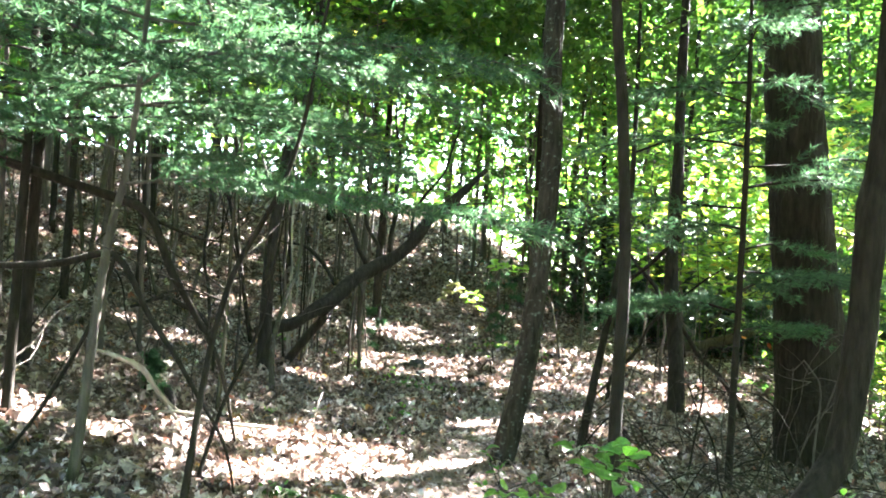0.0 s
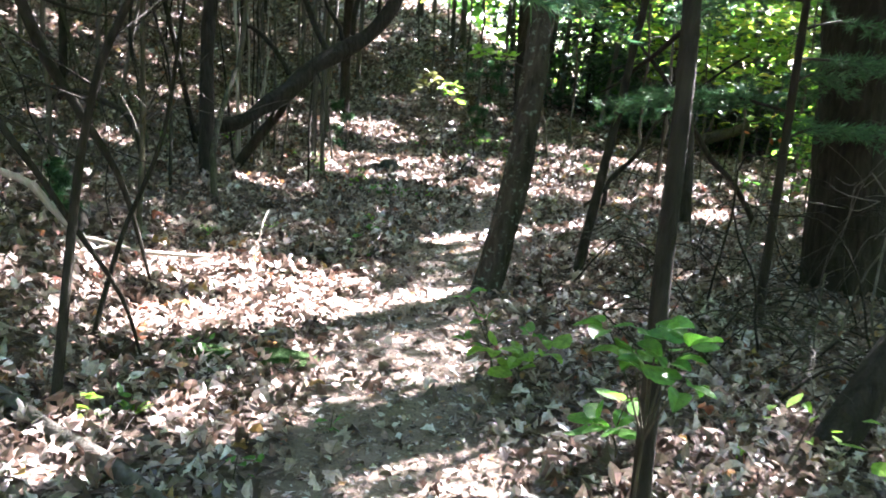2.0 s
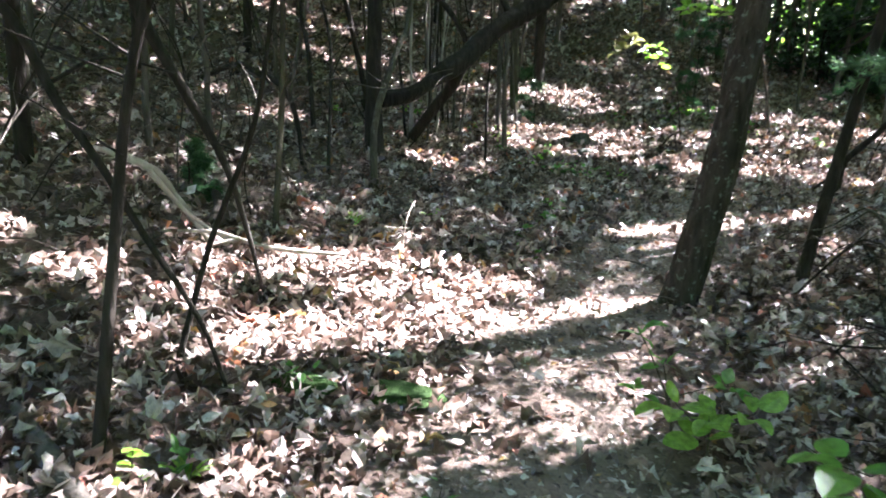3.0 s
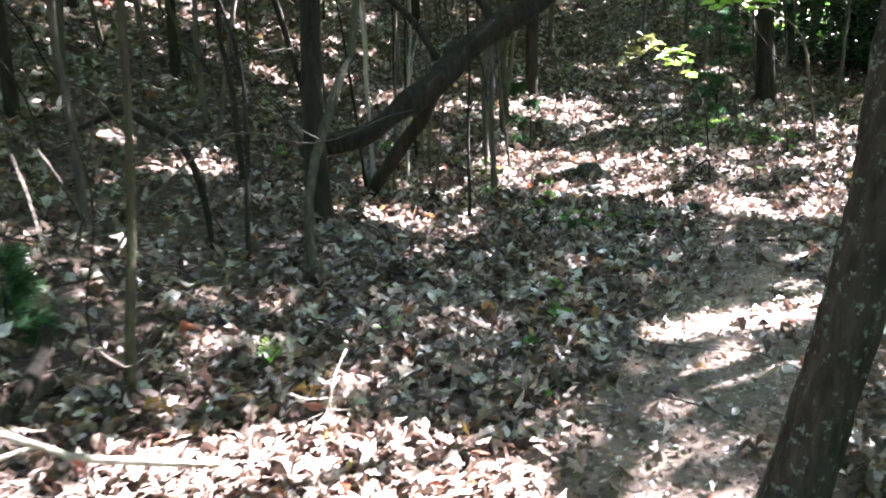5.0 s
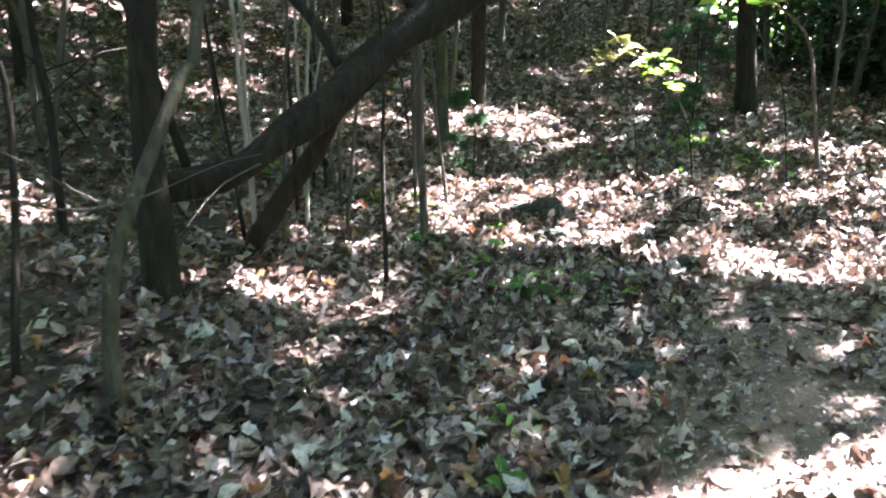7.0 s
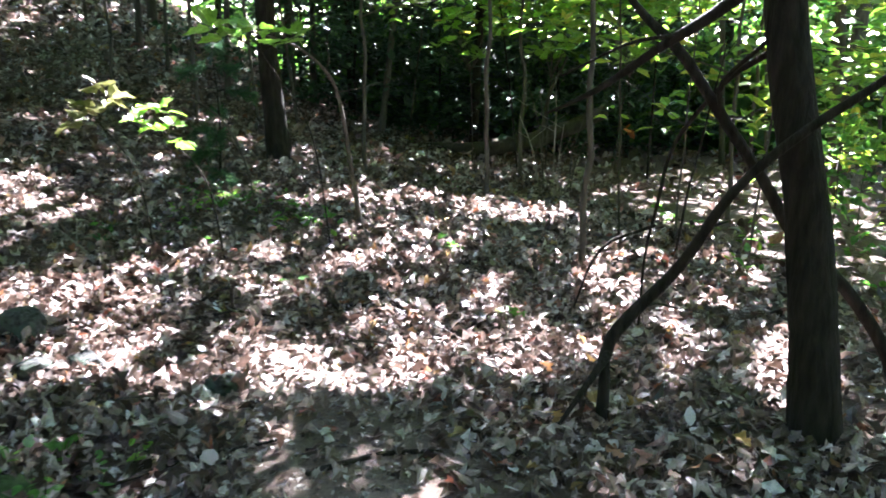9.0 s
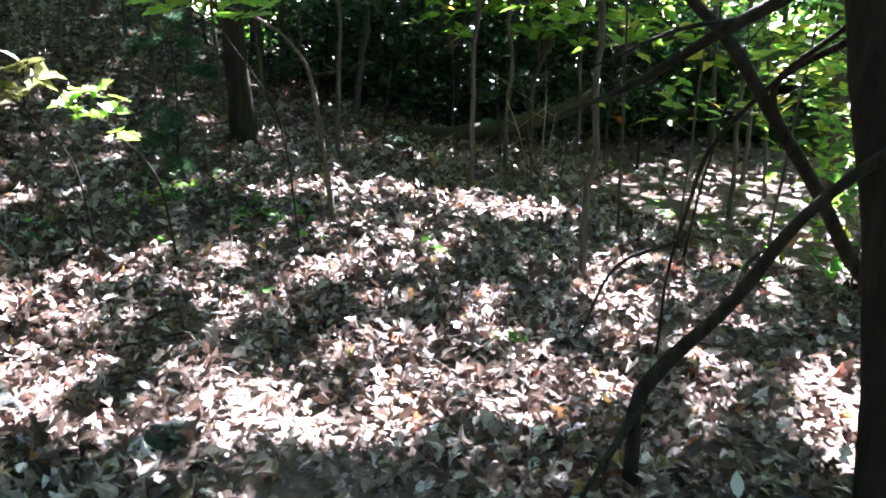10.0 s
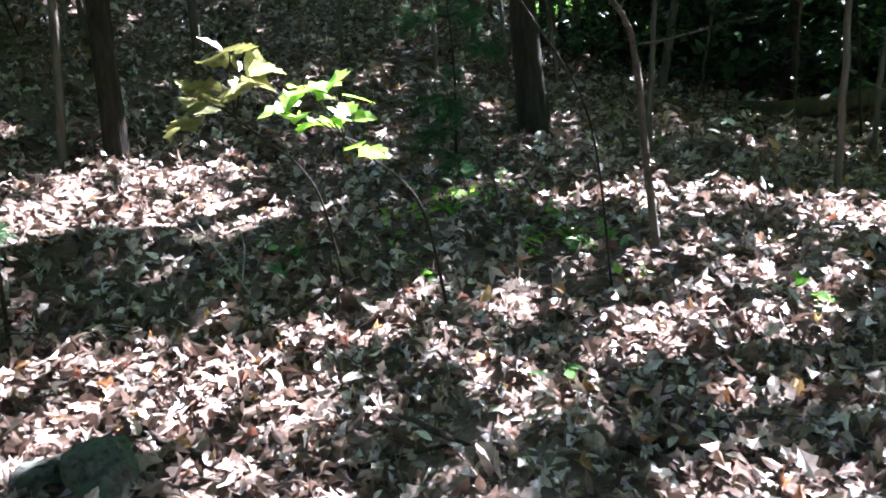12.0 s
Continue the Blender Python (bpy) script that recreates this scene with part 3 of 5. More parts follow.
# saplings and stems on the slope
SLOPE = []
r = np.random.default_rng(21)
for k in range(80):
    x, y = (r.uniform(-11, -2.3), r.uniform(5.5, 24)) if k < 70 else (r.uniform(3.0, 10), r.uniform(10.5, 22))
    if k % 9 == 0:
        x, y = r.uniform(-3, 4), r.uniform(17.5, 24)
    rad = r.choice([0.012, 0.016, 0.022, 0.03, 0.05, 0.08], p=[0.2, 0.25, 0.2, 0.15, 0.12, 0.08])
    hgt = 2.2 + rad * 70 + r.uniform(0, 1.5)
    tree("sapling", upright(x, y, hgt, (r.normal(0, 0.12 * hgt), r.normal(0, 0.12 * hgt))), [rad, rad * 0.85, rad * 0.6, rad * 0.25], [BARK_GREY, BARK_DARK, BARK_OLIVE][k % 3],
         "thin bare-stemmed woodland sapling with a sparse top", (max(1.9, hgt * 0.45), 0.9 + hgt * 0.08, int(120 + hgt * 55), 0.11), 3, 7, 0.15, 0, 0.1, 100 + k,
         [GREEN, CANOPY, YELLOWISH][k % 3 if x > 2 else k % 2], 0.3, "sapling", "saplings on the slope", 0.55)

# tall trees, many out of view, added to close the wood and carry the shading canopy
r = np.random.default_rng(33)
k = 0
for gy_ in np.arange(-9, 34, 3.9):
    for gx_ in np.arange(-15, 21, 3.9):
        x, y = gx_ + r.uniform(-1.3, 1.3), gy_ + r.uniform(-1.3, 1.3)
        k += 1
        if (-4.2 < x < 8.0 and -2 < y < 17.2) or math.hypot(x, y + 1) < 2.5:
            continue
        hgt, rad = r.uniform(10, 13.5), r.uniform(0.05, 0.12) * (0.7 if 17 < y < 25 and -9 < x < 9 else 1)
        # crowns toward the sun are densest, to shade the trail
        tree("canopy_tree", upright(x, y, hgt, (r.normal(0, 0.5), r.normal(0, 0.5))), [rad, rad * 0.85, rad * 0.65, rad * 0.25], [BARK_DARK, BARK_GREY][k % 2],
             "tall straight forest tree with a high green crown", (5.0, 3.4, 9500, 0.19) if 0 < x < 14 and 7 < y < 24 else (5.0, 3.4, 2400, 0.38), 7, 9, 0.3, 0, 0.1, 300 + k, step=0.6, category="tree", group="trees of the wood", limb_from=0.5)

# the wood beyond, too far to tell its trees apart
r = np.random.default_rng(61)
n = 130000
a, d, low = r.uniform(0, 2 * math.pi, n), r.uniform(20, 47, n), r.random(n) < 0.4
d = np.where(low, r.uniform(33, 47, n), d)
close = low & (r.random(n) < 0.3)
a, d = np.where(close, r.uniform(radians(10), radians(75), n), a), np.where(close, r.uniform(12.5, 30, n), d)
p = np.stack([2 + d * np.sin(a), 9 + d * np.cos(a), np.zeros(n)], -1)
p[:, 2] = lie(p[:, 0], p[:, 1]) + np.where(low, np.where(close, 1.7, 5) * r.random(n), 3.5 + 8.5 * r.random(n))
clump = np.sin(p[:, 0] * 1.3 + 2 * np.sin(p[:, 2])) + np.sin(p[:, 1] * 1.1 + p[:, 2] * 1.7)
# the overhead layer also keeps the far ground out of the sun
tagged(new("far_woods", crown_mesh(p[~low & (clump > -0.9)], 0.66, GREEN, r, gaps=False)), "dense green foliage of the wood beyond", "woods", kind="stuff")
# low screen of leaves, added to hide sunlit ground and keep the background dark
tagged(new("far_leaf_screen", crown_mesh(p[low], 0.66, CANOPY, r, gaps=False)), "added low leaf screen hiding lit ground beyond the wood", "undergrowth", kind="stuff")
# ---- understory: low leafy trees ----
def understory(name, x, y, height, reach, leaves, size, mat, label, seed, low=0.35, kind="broad", barkmat=None, lean=(0, 0), layered=0.28, group="understory trees", rad=None, limbs=9, gaps=0.9):
    """A slender tree with near-level leafy limbs that starts low."""
    r = np.random.default_rng(seed)
    base = Vector(at_ground(x, y))
    root = tagged(new(name), label, "tree", group)
    root.location = base
    rad = rad or 0.010 + 0.0035 * height
    axis = [(0, 0, -0.1), (lean[0] * 0.3, lean[1] * 0.3, height * 0.35), (lean[0] * 0.6, lean[1] * 0.6, height * 0.7), (lean[0], lean[1], height)]
    me, c = stem_mesh("trunk", axis, [rad, rad * 0.8, rad * 0.55, rad * 0.2], barkmat or BARK_GREY, sides=8, step=0.2, rough=0.1, flare=0.2, seed=seed * 1.1, crook=0.05)
    part("trunk", me, root)
    spots = []
    for k in range(limbs):
        h = low + (0.98 - low) * (k + r.random()) / limbs
        i = min(len(c) - 1, int(h * len(c)))
        a = k * 2.4 + r.uniform(-0.5, 0.5)
        pts = limb_path(c[i], (math.cos(a), math.sin(a), r.uniform(0.05, 0.4)), reach * r.uniform(0.7, 1.15) * (1.25 - 0.6 * h), r.uniform(-0.35, 0.05), seed + k * 2.1)
        lm, lc = stem_mesh("limb", pts, [rad * 0.4, rad * 0.25, rad * 0.1], barkmat or BARK_GREY, sides=5, step=0.2, seed=seed + k)
        part("limb", lm, root)
        spots.append(lc[len(lc) // 5:])
    spots = np.vstack(spots)
    p = spots[r.integers(0, len(spots), leaves)] + r.normal(0, 1, (leaves, 3)) * (reach * 0.2, reach * 0.2, 0.07)
    # drop sprays that stand between the sun and a planned spot
    if gaps:
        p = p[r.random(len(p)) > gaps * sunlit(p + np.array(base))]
    v, f = scatter(p, r.uniform(size * 0.7, size * 1.3, len(p)), spin(r, len(p), layered), kind, r, 0.8)
    part("crown", mesh_of("crown", v, f, mat), root, "level sprays of thin green leaves")
    return root


r = np.random.default_rng(77)
# maples behind the clearing, their bright leaf colour standing in for sunlight
for x, y, h, reach, n, low, size, gaps, seed in [
        (2.6, 15.5, 3.8, 1.6, 350, 0.42, 0.16, 1.0, 500), (4.4, 15.6, 4.0, 1.8, 2300, 0.36, 0.17, 1.0, 501), (5.6, 13.6, 3.8, 1.8, 1700, 0.30, 0.16, 1.0, 502), (6.8, 12.0, 3.8, 1.9, 1500, 0.14, 0.14, 1.0, 503),
        (7.2, 15.2, 4.4, 2.0, 1700, 0.28, 0.17, 0.8, 504), (3.5, 14.5, 4.2, 1.4, 350, 0.42, 0.16, 1.0, 510), (6.0, 16.8, 4.8, 2.0, 1900, 0.34, 0.18, 0.9, 511), (5.2, 10.2, 3.8, 1.6, 900, 0.5, 0.14, 1.0, 505)]:
    understory("maple_sapling", x, y, h, reach, n, size, YELLOWISH, "leafy young maple with yellow-green sprays coloured as if sunlit", seed, low, gaps=gaps)
for x, y, h, reach, n, low, seed in [(3.2, 12.2, 4.0, 1.3, 300, 0.6, 506), (6.4, 9.0, 4.2, 1.8, 1100, 0.1, 507), (0.3, 18.6, 4.0, 1.8, 520, 0.5, 508), (-2.2, 17.6, 4.2, 1.8, 480, 0.5, 509)]:
    understory("maple_sapling", x, y, h, reach, n, 0.14, GREEN, "leafy young maple with thin green sprays", seed, low, gaps=1.0)
# leafy saplings on the slope
for k, (x, y, h) in enumerate([(-3.4, 10.8, 5.0), (-5.2, 13.0, 5.5), (-2.6, 14.2, 5.0), (-4.6, 8.6, 5.0), (-1.2, 11.8, 5.2), (-6.5, 10.5, 5.5), (-3.0, 7.6, 4.8), (1.2, 17.8, 5.0), (-6.0, 16.0, 6.0), (-8.0, 13.0, 6.0)]):
    understory("beech_sapling", x, y, h, 1.7, 620, 0.12, [GREEN, CANOPY][k % 2], "leafy beech sapling on the brown slope", 560 + k, 0.42, "broad", limbs=11, gaps=1.0)
for k, (x, y, h) in enumerate([(-3.7, 5.9, 4.2), (-1.0, 10.9, 4.6), (-2.9, 8.3, 4.4)]):
    understory("maple_sapling", x, y, h, 1.4, 420, 0.11, YELLOWISH, "young maple with scattered yellow-green leaves", 540 + k, 0.45, "broad", limbs=10)
# low shrubs in the green corner
for k, (x, y) in enumerate([(4.9, 9.4), (5.6, 10.6), (4.6, 11.4), (5.4, 12.2), (6.4, 11.2), (6.2, 9.6), (7.2, 10.4), (6.6, 13.0), (4.2, 9.0), (7.6, 12.2)]):
    understory("low_shrub", x, y, 0.9 + 0.1 * (k % 4), 0.55, 260, 0.085, [GREEN, YELLOWISH][k % 2], "low leafy green shrub on the forest floor", 580 + k, 0.1, "broad", limbs=9, layered=0.5, group="low shrubs", gaps=0.3, rad=0.008)
# thickets that close the view
for k in range(64):
    a = radians(r.uniform(-62, 100))
    d = r.uniform(13, 25) if k % 2 else r.uniform(15, 21)
    x, y = 0.5 + d * math.sin(a), 4.5 + d * math.cos(a)
    if x > -2.5 and x < 6 and y < 17.5 or (x < 8 and y < 12 and x > 0):
        x, y = x + 5, y + 5
    understory("beech_sapling", x, y, r.uniform(3.5, 6.5), r.uniform(1.6, 2.4), 520, 0.2, [GREEN, YELLOWISH, CANOPY][k % 3] if x > 2 else [GREEN, CANOPY][k % 2],
               "leafy understory sapling in the wood behind", 600 + k, 0.42, "oval", limbs=10, layered=0.4, gaps=0.95)


# ---- conifers ----
def bough(start, way, length, r, droop=-0.35, mat=None):
    """A pine bough: a twig with side twigs, set with tufts of needles."""
    pts = limb_path(start, way, length, droop, float(r.uniform(0, 99)))
    v, f, c = tube(pts, [0.010, 0.007, 0.003], sides=5, step=0.1)
    wood, needles = [(v, f)], []
    for i in range(2, len(c)):
        for s in (-1, 1):
            d = c[i] - c[i - 1]
            side = np.cross(d, (0, 0, 1)) * s + d * 0.9
            side /= np.linalg.norm(side) + 1e-9
            reach = length * 0.32 * (1 - 0.6 * i / len(c)) * r.uniform(0.6, 1.2)
            end = c[i] + side * reach + np.array((0, 0, r.normal(-0.03, 0.04)))
            across = np.cross(end - c[i], (0.3, 0.2, 1.0))
            across *= 0.003 / (np.linalg.norm(across) + 1e-9)
            v = np.array([c[i] - across, c[i] + across, c[i] + (0, 0, 0.005), end - across * 0.4, end + across * 0.4, end + (0, 0, 0.002)])
            wood.append((v, np.array([(0, 1, 4, 3), (1, 2, 5, 4), (2, 0, 3, 5)])))
            tc = c[i] + (end - c[i]) * np.linspace(0.1, 1, max(3, int(reach / 0.05)))[:, None]
            for q in tc:
                n = 15
                w = r.normal(0, 0.55, (n, 3)) + side * 1.1
                w /= np.linalg.norm(w, axis=1, keepdims=True)
                across = np.cross(w, r.normal(0, 1, (n, 3)))
                across /= np.linalg.norm(across, axis=1, keepdims=True) + 1e-9
                ln = r.uniform(0.06, 0.10, (n, 1))
                needles.append(np.stack([q - across * 0.0036, q + across * 0.0036, q + w * ln], 1))
    nd = np.concatenate(needles).reshape(-1, 3)
    return join(wood), (nd, np.arange(len(nd)).reshape(-1, 3))


def conifer(x, y, height, rad, tiers, label, seed, low=0.3, reach=1.2, axis=None, arc=(0, 360), mat=None, up=0.15):
    """A young pine: tapering trunk with whorls of needled boughs."""
    r = np.random.default_rng(seed)
    base = Vector(axis[0]) if axis else Vector(at_ground(x, y))
    root = tagged(new("pine_sapling"), label, "tree", "young pines")
    root.location = base
    local = [tuple(Vector(a) - base) for a in axis] if axis else [(0, 0, -0.1), (0.03, 0, height * 0.5), (0, 0.03, height)]
    me, c = stem_mesh("trunk", local, [rad, rad * 0.7, rad * 0.2], mat or BARK_DARK, sides=10, step=0.15, rough=0.1, flare=0.2, seed=seed)
    part("trunk", me, root)
    for k in range(tiers):
        h = low + (0.97 - low) * k / max(1, tiers - 1)
        i = min(len(c) - 1, int(h * len(c)))
        a = radians(r.uniform(*arc))
        ln = reach * (1.15 - 0.75 * h) * r.uniform(0.7, 1.2)
        wood, nd = bough(c[i], (math.cos(a), math.sin(a), up), ln, r)
        b = part("bough", mesh_of("bough", wood[0], wood[1], mat or BARK_DARK, True), root)
        part("needles", mesh_of("needles", nd[0], nd[1], NEEDLE), b, "soft green pine needles")
    return root


conifer(0, 0, 4.4, 0.03, 40, "slender young pine with soft drooping boughs", 41, 0.36, 2.4, [(-1.88, 4.5, 0.28), (-1.80, 4.56, 1.5), (-1.70, 4.6, 2.3), (-1.6, 4.6, 5.0)], mat=BARK_GREY)
conifer(-3.2, 6.6, 5.2, 0.05, 32, "young pine with green boughs on the slope", 42, 0.36, 2.3)
conifer(-0.9, 12.6, 0.6, 0.01, 5, "knee-high pine seedling among dead leaves", 43, 0.3, 0.25)
conifer(2.15, 6.2, 5.0, 0.03, 30, "young pine with thin green boughs by a thick trunk", 44, 0.24, 1.6, arc=(0, 360))
conifer(4.6, 8.6, 5.5, 0.05, 20, "young pine with soft green boughs", 45, 0.25, 1.5)
conifer(-4.2, 9.5, 5.5, 0.05, 18, "young pine with green boughs on the slope", 46, 0.4, 1.7)
conifer(1.1, 15.0, 1.15, 0.012, 9, "small pine seedling in deep shade", 47, 0.2, 0.45)
conifer(-2.7, 5.4, 4.6, 0.035, 30, "young pine with drooping green boughs on the slope", 48, 0.36, 2.2)
# dense low hemlocks, added as dark blocks for the deep shade behind
for k, (x, y) in enumerate([(3.6, 19.4), (5.0, 19.6), (6.5, 18.6), (8.0, 19.0), (5.5, 21.2), (9.6, 20.0), (3.4, 22.2), (7.4, 22.0)]):
    understory("hemlock_sapling", x, y, r.uniform(2.2, 3.0), 1.9, 3200, 0.15, HEMLOCK, "dense dark hemlock sapling standing in for deep shade", 950 + k, 0.03, "quad", BARK_DARK, limbs=16, layered=0.5, group="hemlocks")


# ---- dead wood ----
def branch_thing(name, label, stems, mat, category="branch", sides=9, rough=0.18, crook=0.02, step=0.07):
    """Dead wood: a main stem and its side branches, each a part."""
    root = tagged(new(name), label, category)
    root.location = stems[0][0][0]
    o = Vector(stems[0][0][0])
    for k, (pts, radii) in enumerate(stems):
        me, _ = stem_mesh("stem" if k == 0 else "side_branch", [tuple(Vector(p) - o) for p in pts], radii, mat, sides=sides if k == 0 else 6, step=step, rough=rough, seed=k * 3.7 + o.x, crook=crook)
        part("stem" if k == 0 else "side_branch", me, root)
    return root



branch_thing("fallen_tree", "dark half-fallen tree propped across a standing trunk", [
    (FALLEN, [0.06, 0.07, 0.088, 0.088, 0.06, 0.025]),
    ([(-1.79, 9.98, 0.22), (-1.48, 10.0, 0.72), (-1.12, 10.0, 1.24)], [0.055, 0.052, 0.05]),
    ([(-1.24, 9.97, 1.25), (-1.4, 10.02, 1.5), (-1.62, 10.05, 1.68), (-1.9, 10.0, 1.75)], [0.03, 0.028, 0.02, 0.012]),
    ([(-0.9, 10.2, 1.5), (-1.1, 10.3, 1.9), (-1.3, 10.32, 2.3), (-1.5, 10.3, 2.9)], [0.035, 0.03, 0.022, 0.012]),
    ([(-0.65, 10.33, 1.67), (-0.62, 10.32, 2.1), (-0.59, 10.32, 2.55), (-0.63, 10.3, 3.5)], [0.028, 0.022, 0.018, 0.01]),
    ([(-0.75, 10.3, 1.6), (-0.95, 10.35, 2.0), (-0.98, 10.4, 2.5), (-1.1, 10.4, 3.1)], [0.025, 0.02, 0.016, 0.008]),
    ([(-0.4, 10.4, 1.9), (-0.3, 10.2, 2.3), (0.0, 10.1, 2.7), (0.1, 10.1, 3.3)], [0.022, 0.018, 0.014, 0.007]),
    ([(-0.2, 10.5, 2.1), (0.15, 10.35, 2.3), (0.45, 10.3, 2.35)], [0.02, 0.015, 0.008]),
    ([(-1.0, 10.1, 1.4), (-0.9, 9.9, 1.15), (-0.88, 9.85, 0.9)], [0.01, 0.007, 0.003])], BARK_DARK, "fallen tree", 18, 0.38, 0.06, 0.04)
branch_thing("dead_branch", "dark crooked dead branch slanting up past a trunk", [
    ([(2.0, 10.0, -0.06), (2.03, 10.03, 0.18), (2.06, 10.05, 0.33), (2.26, 9.95, 0.6), (2.42, 9.8, 0.95), (2.58, 9.63, 1.21), (2.75, 9.5, 1.38), (3.05, 9.25, 1.66)], [0.028, 0.025, 0.027, 0.023, 0.021, 0.019, 0.016, 0.01]),
    ([(2.04, 10.03, 0.28), (1.9, 9.98, 0.16), (1.75, 9.92, 0.05)], [0.022, 0.015, 0.008]),
    ([(2.3, 9.93, 0.66), (2.5, 10.1, 0.72), (2.75, 10.2, 0.74)], [0.012, 0.008, 0.004]),
    ([(2.15, 10.0, 0.46), (2.4, 10.2, 0.4), (2.7, 10.3, 0.3)], [0.009, 0.006, 0.003])], BARK_DARK)
branch_thing("dead_branch", "bare dark dead limb reaching across leafy saplings", [
    ([(2.72, 9.62, 2.05), (2.4, 9.84, 1.68), (2.25, 10.08, 1.5), (2.1, 10.31, 1.32), (1.98, 10.5, 1.22)], [0.03, 0.026, 0.02, 0.013, 0.006]),
    ([(2.3, 10.0, 1.55), (2.1, 10.1, 1.52), (1.9, 10.25, 1.4)], [0.01, 0.007, 0.003])], BARK_DARK)
branch_thing("dead_branch", "dark dead limb crossing behind a trunk down to the leaves", [
    ([(2.3, 10.6, 1.85), (2.45, 10.5, 1.62), (2.6, 10.38, 1.43), (2.87, 10.27, 1.04), (3.12, 10.18, 0.66), (3.35, 10.1, 0.42), (3.55, 10.0, 0.1), (3.62, 9.98, -0.05)], [0.014, 0.02, 0.026, 0.028, 0.03, 0.032, 0.034, 0.034]),
    ([(2.87, 10.27, 1.04), (2.7, 10.3, 1.3), (2.72, 10.0, 1.55)], [0.016, 0.013, 0.01])], BARK_DARK)
branch_thing("dead_branch", "thin forked dead branch stuck among leaves", [
    ([(2.78, 10.9, 0.0), (2.79, 10.85, 0.5), (2.76, 10.64, 1.03), (2.74, 10.3, 1.34), (2.76, 10.0, 1.5)], [0.006, 0.008, 0.010, 0.012, 0.014]),
    ([(2.78, 10.8, 0.6), (2.6, 11.0, 0.45), (2.5, 11.1, 0.1)], [0.01, 0.008, 0.005])], BARK_DARK)
branch_thing("fallen_branch", "bleached curved branch lying over the slope", [
    ([(-2.46, 6.08, 0.80), (-2.3, 6.18, 0.74), (-2.14, 6.24, 0.66), (-2.06, 6.26, 0.54), (-1.97, 6.25, 0.44), (-1.85, 6.25, 0.27)], [0.008, 0.02, 0.022, 0.02, 0.018, 0.012]),
    ([(-2.1, 6.1, 0.68), (-1.95, 6.2, 0.45), (-1.7, 6.3, 0.26)], [0.016, 0.012, 0.006])], DEADWOOD)
branch_thing("fallen_branch", "pale forked stick lying beside a sunny patch", [
    ([(-2.1, 6.15, 0.36), (-1.8, 6.2, 0.36), (-1.6, 6.2, 0.30), (-1.4, 6.25, 0.27), (-1.15, 6.3, 0.26)], [0.006, 0.012, 0.013, 0.014, 0.008]),
    ([(-1.7, 6.2, 0.33), (-1.9, 6.05, 0.3), (-2.1, 5.85, 0.33)], [0.010, 0.008, 0.004])], DEADWOOD)
branch_thing("dead_branch", "dark drooping dead limb over the slope", [
    ([(-2.9, 5.6, 2.05), (-2.24, 5.7, 1.87), (-1.96, 5.69, 1.73), (-1.78, 5.65, 1.38), (-1.6, 5.63, 1.1), (-1.4, 5.6, 0.75), (-1.3, 5.6, 0.3)], [0.03, 0.032, 0.03, 0.028, 0.022, 0.015, 0.008]),
    ([(-2.0, 5.69, 1.75), (-1.7, 5.8, 1.62), (-1.5, 5.9, 1.6)], [0.014, 0.01, 0.004])], BARK_DARK)
branch_thing("dead_branch", "dark bowed dead branch reaching to the ground", [
    ([(-2.6, 4.9, 1.38), (-2.17, 4.86, 1.41), (-1.87, 4.86, 1.47), (-1.65, 4.83, 1.14), (-1.42, 4.8, 0.86), (-1.2, 4.8, 0.5), (-1.1, 4.9, 0.1)], [0.02, 0.022, 0.02, 0.017, 0.014, 0.010, 0.006]),
    ([(-1.87, 4.86, 1.47), (-1.95, 4.8, 1.1), (-2.2, 4.75, 0.6), (-2.4, 4.7, 0.3)], [0.014, 0.012, 0.012, 0.01]),
    ([(-1.7, 4.84, 1.2), (-1.5, 4.9, 1.3), (-1.3, 5.0, 1.25)], [0.008, 0.006, 0.003])], BARK_DARK)
branch_thing("fallen_branch", "grey fallen branch half buried in leaves", [
    ([(-1.6, 4.42, 0.24), (-1.37, 4.25, 0.18), (-0.92, 3.95, 0.11), (-0.62, 3.74, 0.06)], [0.02, 0.033, 0.033, 0.02])], BARK_GREY)
branch_thing("fallen_branch", "thin dark stick curving over sunlit leaves", [
    ([(-0.32, 12.05, 0.14), (-0.10, 11.83, 0.12), (0.17, 11.70, 0.10), (0.47, 11.67, 0.09), (0.77, 11.75, 0.09)], [0.016, 0.014, 0.012, 0.010, 0.006])], BARK_DARK)
branch_thing("fallen_branch", "short dark stick with a raised end", [
    ([(0.60, 11.93, 0.11), (0.70, 11.40, 0.32), (0.77, 11.77, 0.09), (0.96, 11.62, 0.08)], [0.008, 0.010, 0.009, 0.006])], BARK_DARK)
branch_thing("fallen_branch", "thin bleached twig on dead leaves", [
    ([(2.77, 12.39, 0.06), (2.34, 11.86, 0.06), (2.00, 11.29, 0.05), (1.86, 10.94, 0.05)], [0.006, 0.007, 0.006, 0.004])], DEADWOOD)
branch_thing("fallen_branch", "long dark stick lying beside the trail", [
    ([(0.76, 9.95, 0.03), (1.05, 9.99, 0.03), (1.24, 9.93, 0.03), (1.37, 9.86, 0.03)], [0.012, 0.011, 0.010, 0.006])], BARK_DARK)
branch_thing("fallen_branch", "dark bent stick lying on sunlit leaves", [
    ([(1.36, 11.70, 0.06), (1.42, 11.60, 0.09), (1.62, 11.54, 0.08), (1.85, 11.62, 0.09), (2.03, 11.54, 0.07)], [0.007, 0.011, 0.012, 0.010, 0.006])], BARK_DARK)
